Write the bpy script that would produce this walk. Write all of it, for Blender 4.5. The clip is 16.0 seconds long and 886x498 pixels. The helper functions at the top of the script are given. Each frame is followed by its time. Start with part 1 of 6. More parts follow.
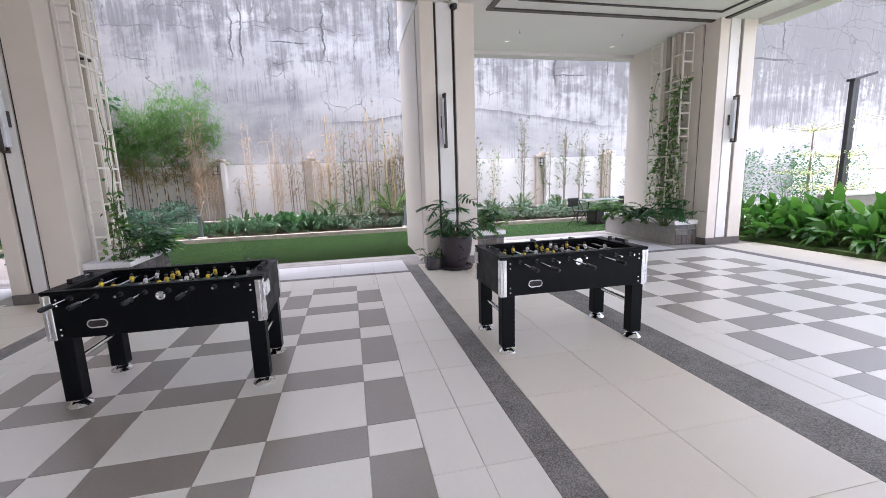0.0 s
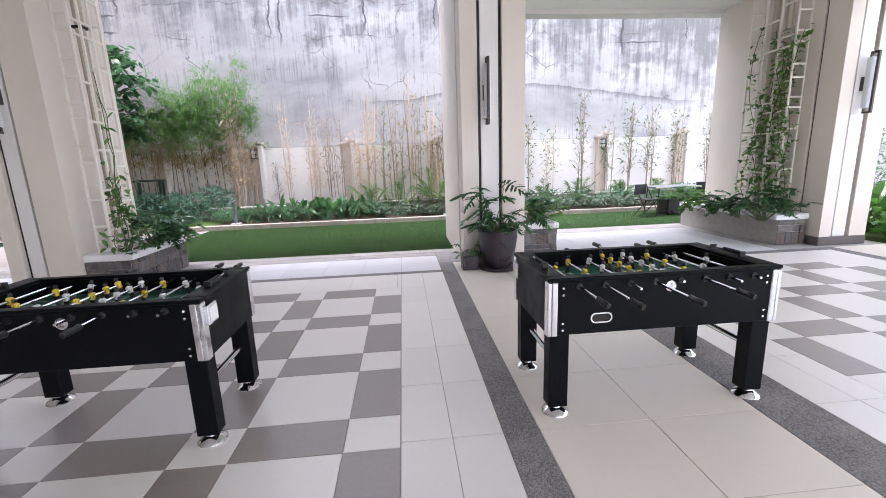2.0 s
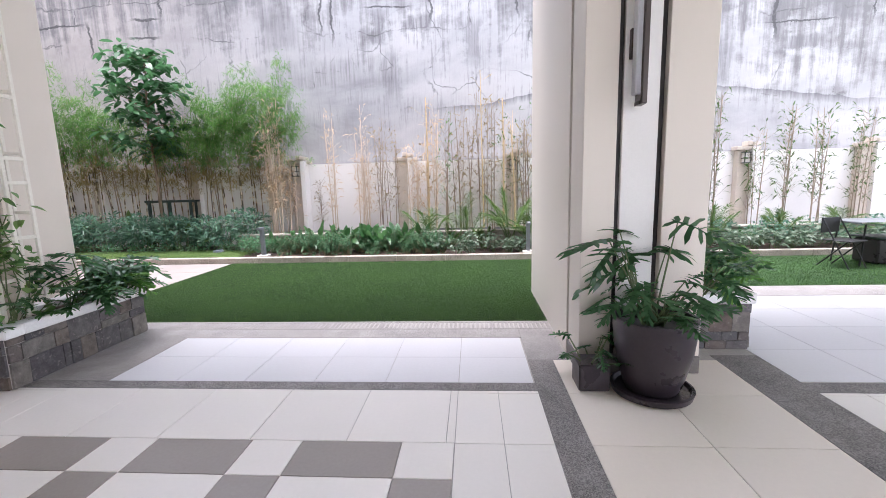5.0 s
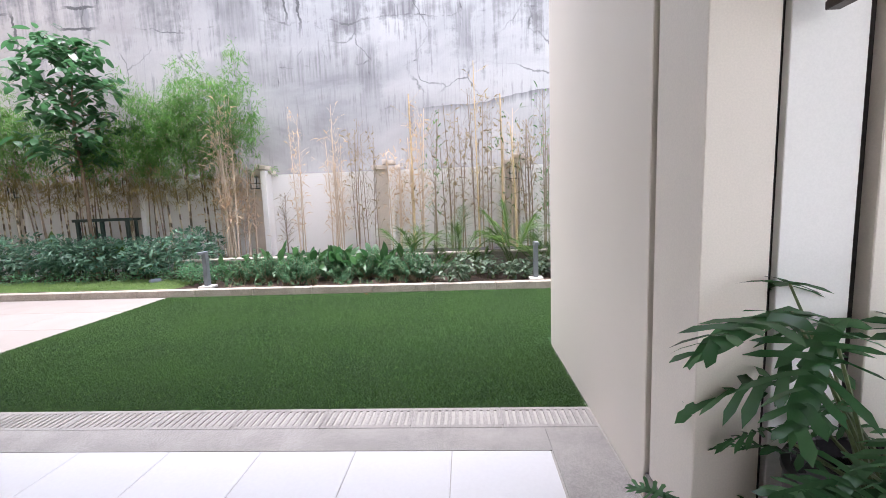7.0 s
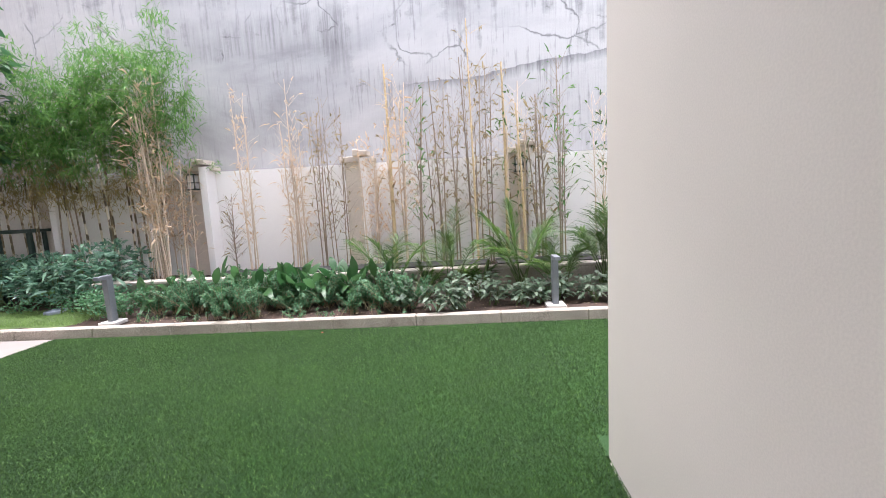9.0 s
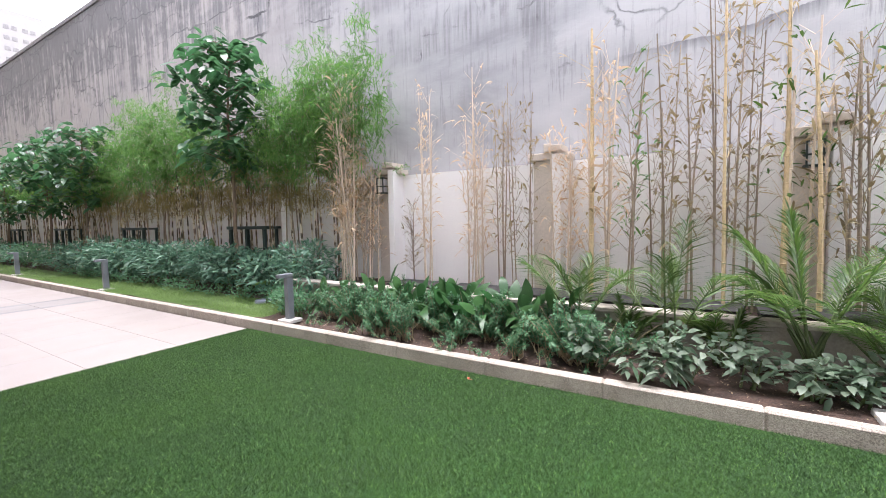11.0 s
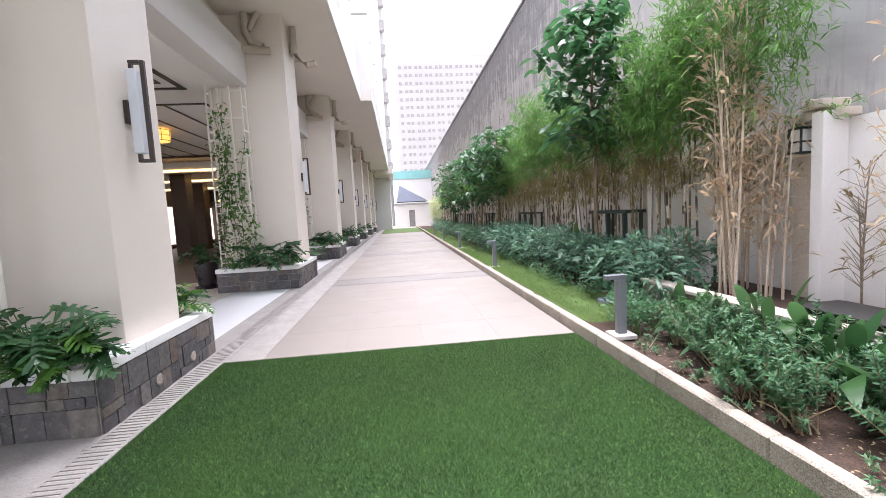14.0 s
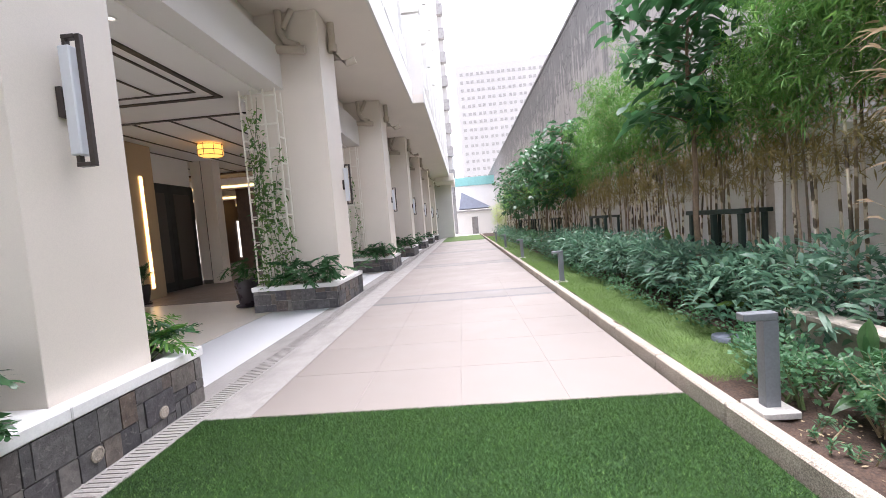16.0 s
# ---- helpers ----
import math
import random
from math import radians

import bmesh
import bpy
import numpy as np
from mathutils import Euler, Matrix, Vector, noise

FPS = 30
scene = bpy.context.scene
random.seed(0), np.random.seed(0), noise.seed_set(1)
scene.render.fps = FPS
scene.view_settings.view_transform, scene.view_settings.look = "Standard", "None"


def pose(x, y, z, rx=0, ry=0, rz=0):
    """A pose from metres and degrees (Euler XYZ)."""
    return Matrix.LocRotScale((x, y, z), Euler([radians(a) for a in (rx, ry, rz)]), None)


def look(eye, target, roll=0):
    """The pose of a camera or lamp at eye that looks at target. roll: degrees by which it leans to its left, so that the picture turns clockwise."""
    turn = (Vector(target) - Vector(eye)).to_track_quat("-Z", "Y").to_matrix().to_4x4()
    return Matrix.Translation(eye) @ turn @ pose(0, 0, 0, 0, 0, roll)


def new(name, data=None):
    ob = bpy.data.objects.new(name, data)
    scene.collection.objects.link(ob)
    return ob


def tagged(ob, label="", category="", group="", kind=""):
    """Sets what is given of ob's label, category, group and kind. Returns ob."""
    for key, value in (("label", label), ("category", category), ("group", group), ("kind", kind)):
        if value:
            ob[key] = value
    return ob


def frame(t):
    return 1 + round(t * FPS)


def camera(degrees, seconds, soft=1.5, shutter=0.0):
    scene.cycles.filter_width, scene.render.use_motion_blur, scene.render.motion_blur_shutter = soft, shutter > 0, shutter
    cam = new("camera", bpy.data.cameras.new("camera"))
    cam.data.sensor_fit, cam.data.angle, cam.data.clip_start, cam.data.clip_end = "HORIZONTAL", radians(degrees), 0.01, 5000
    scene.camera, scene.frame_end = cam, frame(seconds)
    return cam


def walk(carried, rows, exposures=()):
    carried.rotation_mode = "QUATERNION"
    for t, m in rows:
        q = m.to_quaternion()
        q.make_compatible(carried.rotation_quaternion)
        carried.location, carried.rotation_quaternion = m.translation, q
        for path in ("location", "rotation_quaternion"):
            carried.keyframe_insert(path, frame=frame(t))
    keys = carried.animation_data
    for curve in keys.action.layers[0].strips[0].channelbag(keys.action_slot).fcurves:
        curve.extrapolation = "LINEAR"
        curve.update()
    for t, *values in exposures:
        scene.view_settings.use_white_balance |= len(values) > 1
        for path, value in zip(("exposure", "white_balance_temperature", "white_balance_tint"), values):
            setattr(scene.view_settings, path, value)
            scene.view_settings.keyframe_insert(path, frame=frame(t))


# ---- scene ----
cam = camera(93.3, 16.0, 0.75)
PATH = [
    (0, (0.098, -0.32, 1.537), (0.516, 1.606, 1.198), -1.9),
    (0.5, (0.283, -0.17, 1.505), (0.648, 1.765, 1.157), -1.7),
    (1, (0.381, 0.092, 1.5), (0.666, 2.034, 1.112), -1.7),
    (1.5, (0.459, 0.38, 1.509), (0.677, 2.326, 1.102), -1.95),
    (2, (0.507, 0.735, 1.512), (0.681, 2.686, 1.108), -2.0),
    (2.5, (0.506, 1.178, 1.52), (0.627, 3.135, 1.129), -1.1),
    (3, (0.521, 1.631, 1.506), (0.568, 3.596, 1.14), -1.1),
    (3.5, (0.52, 2.15, 1.509), (0.462, 4.117, 1.152), -1.0),
    (4, (0.54, 2.646, 1.504), (0.429, 4.615, 1.17), -1.2),
    (4.2, (0.543, 2.847, 1.511), (0.416, 4.815, 1.181), -1.2),
    (6.3, (0.54, 4.6, 1.462), (0.398, 6.58, 1.211), -1.7),
    (6.5, (0.55, 4.775, 1.473), (0.415, 6.755, 1.223), -1.9),
    (7, (0.535, 5.245, 1.458), (0.427, 7.228, 1.223), -2.1),
    (7.5, (0.533, 5.717, 1.455), (0.441, 7.702, 1.228), -2.5),
    (8, (0.463, 6.2, 1.485), (0.403, 8.186, 1.256), -2.4),
    (8.2, (0.491, 6.394, 1.483), (0.428, 8.38, 1.251), -2.7),
    (10.3, (0.653, 8.094, 1.401), (0.171, 10.02, 1.155), -1.2),
    (10.5, (0.638, 8.244, 1.387), (-0.01, 10.124, 1.174), -0.8),
    (11, (0.617, 8.569, 1.395), (-0.43, 10.267, 1.249), -1.2),
    (11.5, (0.561, 8.897, 1.384), (-0.832, 10.326, 1.259), 0.0),
    (12, (0.484, 9.183, 1.397), (-1.127, 10.359, 1.25), -0.4),
    (12.5, (0.476, 9.414, 1.429), (-1.311, 10.3, 1.283), -1.9),
    (13, (0.421, 9.603, 1.401), (-1.484, 10.194, 1.255), -2.2),
    (13.5, (0.229, 9.775, 1.404), (-1.729, 10.151, 1.243), -2.5),
    (14, (-0.006, 9.935, 1.427), (-1.989, 10.135, 1.255), -3.1),
    (14.5, (-0.231, 10.049, 1.416), (-2.224, 10.093, 1.253), -3.6),
    (15, (-0.521, 10.139, 1.427), (-2.515, 10.108, 1.267), -4.0),
    (15.5, (-0.88, 10.232, 1.43), (-2.872, 10.144, 1.287), -4.6),
    (16, (-1.26, 10.266, 1.424), (-3.253, 10.155, 1.306), -4.7),
]
walk(cam, [(t, look(eye, target, roll)) for t, eye, target, roll in PATH], [(0.0, 2.58, 6100, 20), (2.5, 2.76, 6150, 20), (4.0, 2.76, 6200, 20), (7.0, 2.78, 6220, 18), (8.0, 2.78, 6250, 17), (10.5, 2.68, 6280, 18), (12.5, 2.68, 6300, 18), (16.0, 2.64, 6320, 17)])

# ---- world and light ----
world = bpy.data.worlds.new("overcast_sky")
scene.world = world
world.use_nodes = True
wn = world.node_tree.nodes
wl = world.node_tree.links
sky = wn.new("ShaderNodeTexSky")
sky.sky_type = "NISHITA"
sky.sun_disc = False
sky.sun_elevation = radians(83)
sky.sun_rotation = radians(-63)
sky.air_density, sky.dust_density, sky.ozone_density = 1.0, 1.0, 1.0
pale = wn.new("ShaderNodeHueSaturation")
pale.inputs["Saturation"].default_value = 0.30
pale.inputs["Value"].default_value = 1.0
wl.new(sky.outputs[0], pale.inputs["Color"])
wl.new(pale.outputs[0], wn["Background"].inputs["Color"])
wn["Background"].inputs["Strength"].default_value = 0.15
sun_data = bpy.data.lights.new("sun", "SUN")
sun_data.energy, sun_data.angle, sun_data.color = 1.3, radians(40), (1.0, 0.98, 0.96)
sun = new("sun", sun_data)
sun.matrix_world = look((0, 0, 40), (4, -2, 0))

# ---- materials ----
def nodes_of(name, rough=0.6, metal=0.0):
    m = bpy.data.materials.new(name)
    m.use_nodes = True
    n, l = m.node_tree.nodes, m.node_tree.links
    b = n["Principled BSDF"]
    b.inputs["Roughness"].default_value = rough
    b.inputs["Metallic"].default_value = metal
    return m, n, l, b


def noise_node(n, l, vec, scale, detail=4.0, rough=0.55, dist=0.0):
    t = n.new("ShaderNodeTexNoise")
    t.inputs["Scale"].default_value, t.inputs["Detail"].default_value = scale, detail
    t.inputs["Roughness"].default_value, t.inputs["Distortion"].default_value = rough, dist
    l.new(vec, t.inputs["Vector"])
    return t.outputs["Fac"]


def position(n, l, scale=(1, 1, 1)):
    g = n.new("ShaderNodeNewGeometry")
    mp = n.new("ShaderNodeMapping")
    mp.inputs["Scale"].default_value = scale
    l.new(g.outputs["Position"], mp.inputs["Vector"])
    return mp.outputs["Vector"]


def ramp(n, l, fac, stops):
    r = n.new("ShaderNodeValToRGB")
    e = r.color_ramp.elements
    while len(e) < len(stops):
        e.new(0.5)
    for el, (p, c) in zip(e, stops):
        el.position = p
        el.color = (*c, 1) if len(c) == 3 else (c[0], c[0], c[0], 1)
    l.new(fac, r.inputs["Fac"])
    return r.outputs["Color"]


def mix(n, l, fac, a, b, how="MIX"):
    x = n.new("ShaderNodeMix")
    x.data_type, x.blend_type = "RGBA", how
    if hasattr(fac, "is_output"):
        l.new(fac, x.inputs["Factor"])
    else:
        x.inputs["Factor"].default_value = fac
    for s, v in (("A", a), ("B", b)):
        sock = [i for i in x.inputs if i.name == s and i.type == "RGBA"][0]
        if hasattr(v, "is_output"):
            l.new(v, sock)
        else:
            sock.default_value = (*v, 1)
    return [o for o in x.outputs if o.type == "RGBA"][0]


def bump(n, l, b, height, strength=0.2, distance=0.01):
    k = n.new("ShaderNodeBump")
    k.inputs["Strength"].default_value, k.inputs["Distance"].default_value = strength, distance
    l.new(height, k.inputs["Height"])
    l.new(k.outputs[0], b.inputs["Normal"])


def plain(name, col, rough=0.6, metal=0.0, vary=0.12, scale=3.0, fine=60.0, relief=0.15, by_object=0.0, by_island=0.0, spread=0.25, gloss=0.1):
    """A surface with stains at a large scale and grain at a fine one."""
    m, n, l, b = nodes_of(name, rough, metal)
    p = position(n, l)
    big, small = noise_node(n, l, p, scale), noise_node(n, l, p, fine, 3)
    dark = tuple(c * (1 - vary * 2) for c in col)
    light = tuple(min(1, c * (1 + vary)) for c in col)
    c1 = ramp(n, l, big, [(0.3, dark), (0.7, light)])
    c2 = mix(n, l, 0.5, c1, ramp(n, l, small, [(0.35, dark), (0.65, light)]))
    if by_object or by_island:
        if by_object:
            src = n.new("ShaderNodeObjectInfo").outputs["Random"]
        else:
            src = n.new("ShaderNodeNewGeometry").outputs["Random Per Island"]
        k = by_object or by_island
        c2 = mix(n, l, 1.0, c2, ramp(n, l, src, [(0.0, (1 - k,)), (1.0, (1 + k * spread,))]), "MULTIPLY")
    l.new(c2, b.inputs["Base Color"])
    r = ramp(n, l, big, [(0.3, (max(0, rough - gloss),)), (0.7, (min(1, rough + gloss),))])
    l.new(r, b.inputs["Roughness"])
    if relief:
        bump(n, l, b, small, relief)
    return m


def leafy(name, a, c, rough=0.45, gain=1.3):
    """Leaf surface: hue varies from leaf to leaf and along the plant."""
    a, c = tuple(min(0.8, v * gain) for v in a), tuple(min(0.8, v * gain) for v in c)
    m, n, l, b = nodes_of(name, rough)
    isl = n.new("ShaderNodeNewGeometry").outputs["Random Per Island"]
    p = position(n, l)
    col = mix(n, l, noise_node(n, l, p, 2.5), ramp(n, l, isl, [(0.0, a), (1.0, c)]), a)
    l.new(col, b.inputs["Base Color"])
    bump(n, l, b, noise_node(n, l, p, 90.0, 2), 0.1)
    tr = n.new("ShaderNodeBsdfTranslucent")
    l.new(col, tr.inputs["Color"])
    ms = n.new("ShaderNodeMixShader")
    ms.inputs[0].default_value = 0.48
    l.new(b.outputs[0], ms.inputs[1])
    l.new(tr.outputs[0], ms.inputs[2])
    l.new(ms.outputs[0], n["Material Output"].inputs["Surface"])
    return m


def glow(name, col, strength):
    m, n, l, b = nodes_of(name, 0.4)
    b.inputs["Base Color"].default_value = (*col, 1)
    b.inputs["Emission Color"].default_value = (*col, 1)
    b.inputs["Emission Strength"].default_value = strength
    return m


def speckled(name, a, c, rough, scale=260.0):
    m, n, l, b = nodes_of(name, rough)
    p = position(n, l)
    v = n.new("ShaderNodeTexVoronoi")
    v.inputs["Scale"].default_value = scale
    l.new(p, v.inputs["Vector"])
    g = ramp(n, l, v.outputs["Color"], [(0.2, a), (0.8, c)])
    col = mix(n, l, 0.35, g, ramp(n, l, noise_node(n, l, p, 4.0), [(0.3, a), (0.7, c)]))
    l.new(col, b.inputs["Base Color"])
    bump(n, l, b, v.outputs["Distance"], 0.25, 0.004)
    return m


def stained_wall(name):
    """Old whitewashed concrete: drip streaks, dark mould near the top, cracks, one plaster coat ending in a wavy lip."""
    m, n, l, b = nodes_of(name, 0.9)
    p = position(n, l)
    streak = noise_node(n, l, position(n, l, (5.0, 5.0, 0.28)), 1.0, 8, 0.65)
    fine_streak = noise_node(n, l, position(n, l, (15.0, 15.0, 0.75)), 1.0, 6, 0.7)
    patch = noise_node(n, l, position(n, l, (0.28, 0.28, 0.55)), 1.0, 7, 0.6, 0.4)
    mid = noise_node(n, l, position(n, l, (1.1, 1.1, 1.6)), 1.0, 8, 0.7)
    sep = n.new("ShaderNodeSeparateXYZ")
    l.new(p, sep.inputs[0])

    def calc(op, u, v):
        k = n.new("ShaderNodeMath")
        k.operation = op
        for i, w in enumerate((u, v)):
            if hasattr(w, "is_output"):
                l.new(w, k.inputs[i])
            else:
                k.inputs[i].default_value = w
        return k.outputs[0]
    far = n.new("ShaderNodeMapRange")
    far.inputs["From Min"].default_value, far.inputs["From Max"].default_value = -9.0, -2.5
    far.inputs["To Min"].default_value, far.inputs["To Max"].default_value = 0.8, 0.0
    l.new(sep.outputs["X"], far.inputs["Value"])
    base = ramp(n, l, patch, [(0.30, (0.22, 0.22, 0.225)), (0.44, (0.37, 0.365, 0.365)), (0.64, (0.50, 0.49, 0.48))])
    base = mix(n, l, far.outputs[0], base, ramp(n, l, mid, [(0.3, (0.36, 0.315, 0.295)), (0.65, (0.52, 0.465, 0.435))]))
    # mould grows denser with height
    up = n.new("ShaderNodeMapRange")
    up.inputs["From Min"].default_value, up.inputs["From Max"].default_value = 2.8, 8.4
    up.inputs["To Min"].default_value, up.inputs["To Max"].default_value = -0.2, 0.15
    l.new(sep.outputs["Z"], up.inputs["Value"])
    amount = calc("ADD", calc("ADD", calc("MULTIPLY", streak, 0.55), calc("MULTIPLY", mid, 0.5)), up.outputs[0])
    side = n.new("ShaderNodeMapRange")
    side.inputs["From Min"].default_value, side.inputs["From Max"].default_value = 1.0, 11.0
    side.inputs["To Min"].default_value, side.inputs["To Max"].default_value = 0.0, 0.125
    l.new(sep.outputs["X"], side.inputs["Value"])
    amount = calc("ADD", amount, side.outputs[0])
    mould = ramp(n, l, amount, [(0.475, (0.0,)), (0.60, (0.9,))])
    c1 = mix(n, l, mould, base, (0.16, 0.155, 0.155))
    thin = ramp(n, l, calc("ADD", calc("MULTIPLY", fine_streak, 0.7), calc("MULTIPLY", mid, 0.38)), [(0.56, (0.0,)), (0.63, (0.8,))])
    drips = noise_node(n, l, position(n, l, (0.75, 0.75, 0.5)), 1.0, 4, 0.55, 0.6)
    thin = calc("MULTIPLY", thin, ramp(n, l, drips, [(0.42, (0.3,)), (0.56, (1.0,))]))
    c2 = mix(n, l, thin, c1, (0.27, 0.26, 0.26))
    # plaster lip: dirt hangs just under a wavy level line
    along = n.new("ShaderNodeMapRange")
    along.inputs["From Min"].default_value, along.inputs["From Max"].default_value = -1.0, 11.0
    l.new(sep.outputs["X"], along.inputs["Value"])
    line = ramp(n, l, along.outputs[0], [(0.0, (0.26,)), (0.15, (0.34,)), (0.25, (0.46,)), (0.38, (0.58,)), (0.50, (0.62,)), (0.66, (0.45,)), (0.9, (0.2,))])
    level = calc("SUBTRACT", calc("ADD", calc("MULTIPLY", line, 1.5), calc("ADD", calc("MULTIPLY", mid, 0.24), 2.88)), sep.outputs["Z"])
    drip = calc("SUBTRACT", level, calc("MULTIPLY", fine_streak, 0.36))
    lip = calc("MULTIPLY", ramp(n, l, calc("ADD", drip, 0.5), [(0.28, (0.9,)), (0.5, (0.0,))]), ramp(n, l, level, [(0.0, (0.0,)), (0.012, (1.0,))]))
    gate = ramp(n, l, along.outputs[0], [(0.03, (0.0,)), (0.12, (1.0,)), (0.85, (1.0,)), (1.0, (0.0,))])
    c3 = mix(n, l, calc("MULTIPLY", lip, gate), c2, (0.13, 0.13, 0.135))
    # old stains, patches and cracks, each with its own place on the wall: middle x and z, half width, half height, strength
    wander = calc("SUBTRACT", mid, 0.5)
    rough_edge = ramp(n, l, fine_streak, [(0.36, (0.25,)), (0.56, (1.0,))])
    for cx, cz, w, h, k in ((-1.7, 5.4, 0.2, 0.42, 0.8), (-0.72, 5.52, 0.42, 0.2, 0.8), (-1.45, 4.25, 0.24, 0.75, 0.5), (-5.1, 6.5, 0.5, 0.45, 0.75), (-4.3, 5.4, 0.6, 0.5, 0.4),
                            (-1.5, 6.55, 0.3, 0.5, 0.8), (0.6, 5.0, 0.25, 0.6, 0.55), (8.4, 4.6, 0.7, 0.2, 0.85), (9.1, 5.35, 0.5, 0.35, 0.75), (7.8, 5.3, 0.12, 0.65, 0.9), (5.6, 5.4, 0.16, 0.7, 0.6),
                            (6.6, 4.3, 0.22, 0.7, 0.5), (-2.6, 4.4, 1.9, 0.42, 0.35), (17.5, 3.7, 3.0, 0.7, 0.9), (20.5, 6.5, 2.2, 1.6, 0.7), (15.0, 6.6, 1.0, 1.2, 0.6)):
        dx = calc("DIVIDE", calc("ABSOLUTE", calc("SUBTRACT", calc("ADD", sep.outputs["X"], calc("MULTIPLY", wander, 0.9)), cx), 0.0), w)
        dz = calc("DIVIDE", calc("ABSOLUTE", calc("SUBTRACT", calc("ADD", sep.outputs["Z"], calc("MULTIPLY", wander, 0.7)), cz), 0.0), h)
        m0 = ramp(n, l, calc("MAXIMUM", dx, dz), [(0.6, (k,)), (1.0, (0.0,))])
        c3 = mix(n, l, calc("MULTIPLY", m0, rough_edge), c3, (0.17, 0.165, 0.17))
    for cx, cz, w, h in ((-3.17, 6.0, 0.03, 0.75), (-2.88, 6.1, 0.035, 1.1), (-0.4, 6.2, 0.035, 0.8), (1.75, 6.3, 0.03, 0.9), (7.75, 5.6, 0.05, 1.0), (9.9, 5.6, 0.03, 0.6), (-1.5, 5.9, 0.7, 0.022), (-7.8, 5.95, 0.45, 0.03), (-7.9, 5.5, 0.5, 0.035), (-7.35, 6.3, 0.03, 0.35), (-10.2, 5.9, 0.8, 0.03), (-9.4, 5.5, 0.04, 0.5),
                         (8.3, 5.1, 0.9, 0.02), (16.5, 5.9, 2.5, 0.04), (18.0, 7.2, 0.05, 1.2)):
        dx = calc("DIVIDE", calc("ABSOLUTE", calc("SUBTRACT", calc("ADD", sep.outputs["X"], calc("MULTIPLY", wander, 0.45)), cx), 0.0), w)
        dz = calc("DIVIDE", calc("ABSOLUTE", calc("SUBTRACT", calc("ADD", sep.outputs["Z"], calc("MULTIPLY", wander, 0.3)), cz), 0.0), h)
        c3 = mix(n, l, ramp(n, l, calc("MAXIMUM", dx, dz), [(0.6, (0.85,)), (1.0, (0.0,))]), c3, (0.07, 0.07, 0.07))
    # cracks of old blockwork
    warp = n.new("ShaderNodeVectorMath")
    wob = n.new("ShaderNodeTexNoise")
    wob.inputs["Scale"].default_value = 1.3
    wob.inputs["Detail"].default_value = 6
    l.new(p, wob.inputs["Vector"])
    l.new(p, warp.inputs[0])
    sc = n.new("ShaderNodeVectorMath")
    sc.operation = "SCALE"
    sc.inputs["Scale"].default_value = 0.7
    l.new(wob.outputs["Color"], sc.inputs[0])
    l.new(sc.outputs[0], warp.inputs[1])
    vo = n.new("ShaderNodeTexVoronoi")
    vo.feature = "DISTANCE_TO_EDGE"
    vo.inputs["Scale"].default_value = 0.75
    l.new(warp.outputs[0], vo.inputs["Vector"])
    crack = ramp(n, l, vo.outputs["Distance"], [(0.0, (1.0,)), (0.016, (0.0,))])
    show = ramp(n, l, calc("ADD", patch, calc("MULTIPLY", up.outputs[0], 0.9)), [(0.46, (0.0,)), (0.54, (0.8,))])
    c4 = mix(n, l, calc("MULTIPLY", crack, show), c3, (0.1, 0.1, 0.1))
    # joints of the concrete lifts, here and there
    flat = n.new("ShaderNodeCombineXYZ")
    sw = n.new("ShaderNodeSeparateXYZ")
    l.new(warp.outputs[0], sw.inputs[0])
    l.new(sw.outputs["X"], flat.inputs["X"])
    l.new(sw.outputs["Z"], flat.inputs["Y"])
    br = n.new("ShaderNodeTexBrick")
    br.inputs["Scale"].default_value = 1.0
    br.inputs["Brick Width"].default_value, br.inputs["Row Height"].default_value = 2.1, 0.95
    br.inputs["Mortar Size"].default_value, br.inputs["Mortar Smooth"].default_value = 0.022, 0.4
    l.new(flat.outputs[0], br.inputs["Vector"])
    some = ramp(n, l, calc("ADD", mid, calc("MULTIPLY", up.outputs[0], 0.8)), [(0.46, (0.0,)), (0.56, (0.8,))])
    c4 = mix(n, l, calc("MULTIPLY", br.outputs["Fac"], some), c4, (0.13, 0.125, 0.125))
    l.new(c4, b.inputs["Base Color"])
    bump(n, l, b, calc("ADD", calc("MULTIPLY", fine_streak, 0.6), mid), 0.5, 0.03)
    return m


def turf_mat(name):
    m, n, l, b = nodes_of(name, 0.75)
    p = position(n, l)
    isl = n.new("ShaderNodeNewGeometry").outputs["Random Per Island"]
    c = ramp(n, l, isl, [(0.0, (0.003, 0.018, 0.002)), (0.55, (0.014, 0.057, 0.004)), (0.88, (0.05, 0.13, 0.015)), (1.0, (0.26, 0.42, 0.13))])
    c = mix(n, l, ramp(n, l, noise_node(n, l, p, 1.3, 5), [(0.35, (0.0,)), (0.7, (0.4,))]), c, (0.05, 0.125, 0.01))
    l.new(c, b.inputs["Base Color"])
    return m


M_COLUMN = plain("column_paint", (0.74, 0.67, 0.59), 0.55, vary=0.04, scale=1.2, fine=140, relief=0.05)
M_COLUMN_PALE = plain("column_panel_paint", (0.79, 0.765, 0.735), 0.5, vary=0.03, scale=1.5, fine=140, relief=0.04)
M_GROOVE = plain("groove_bronze", (0.022, 0.016, 0.014), 0.5, vary=0.1)
M_SKIRT = plain("skirting_stone", (0.16, 0.14, 0.13), 0.4, vary=0.15, scale=9)
M_CEIL = plain("ceiling_paint", (0.80, 0.78, 0.75), 0.8, vary=0.03, scale=0.8, relief=0.03)
M_FACADE = plain("facade_paint", (0.73, 0.665, 0.60), 0.75, vary=0.05, scale=0.7, fine=80, relief=0.08)
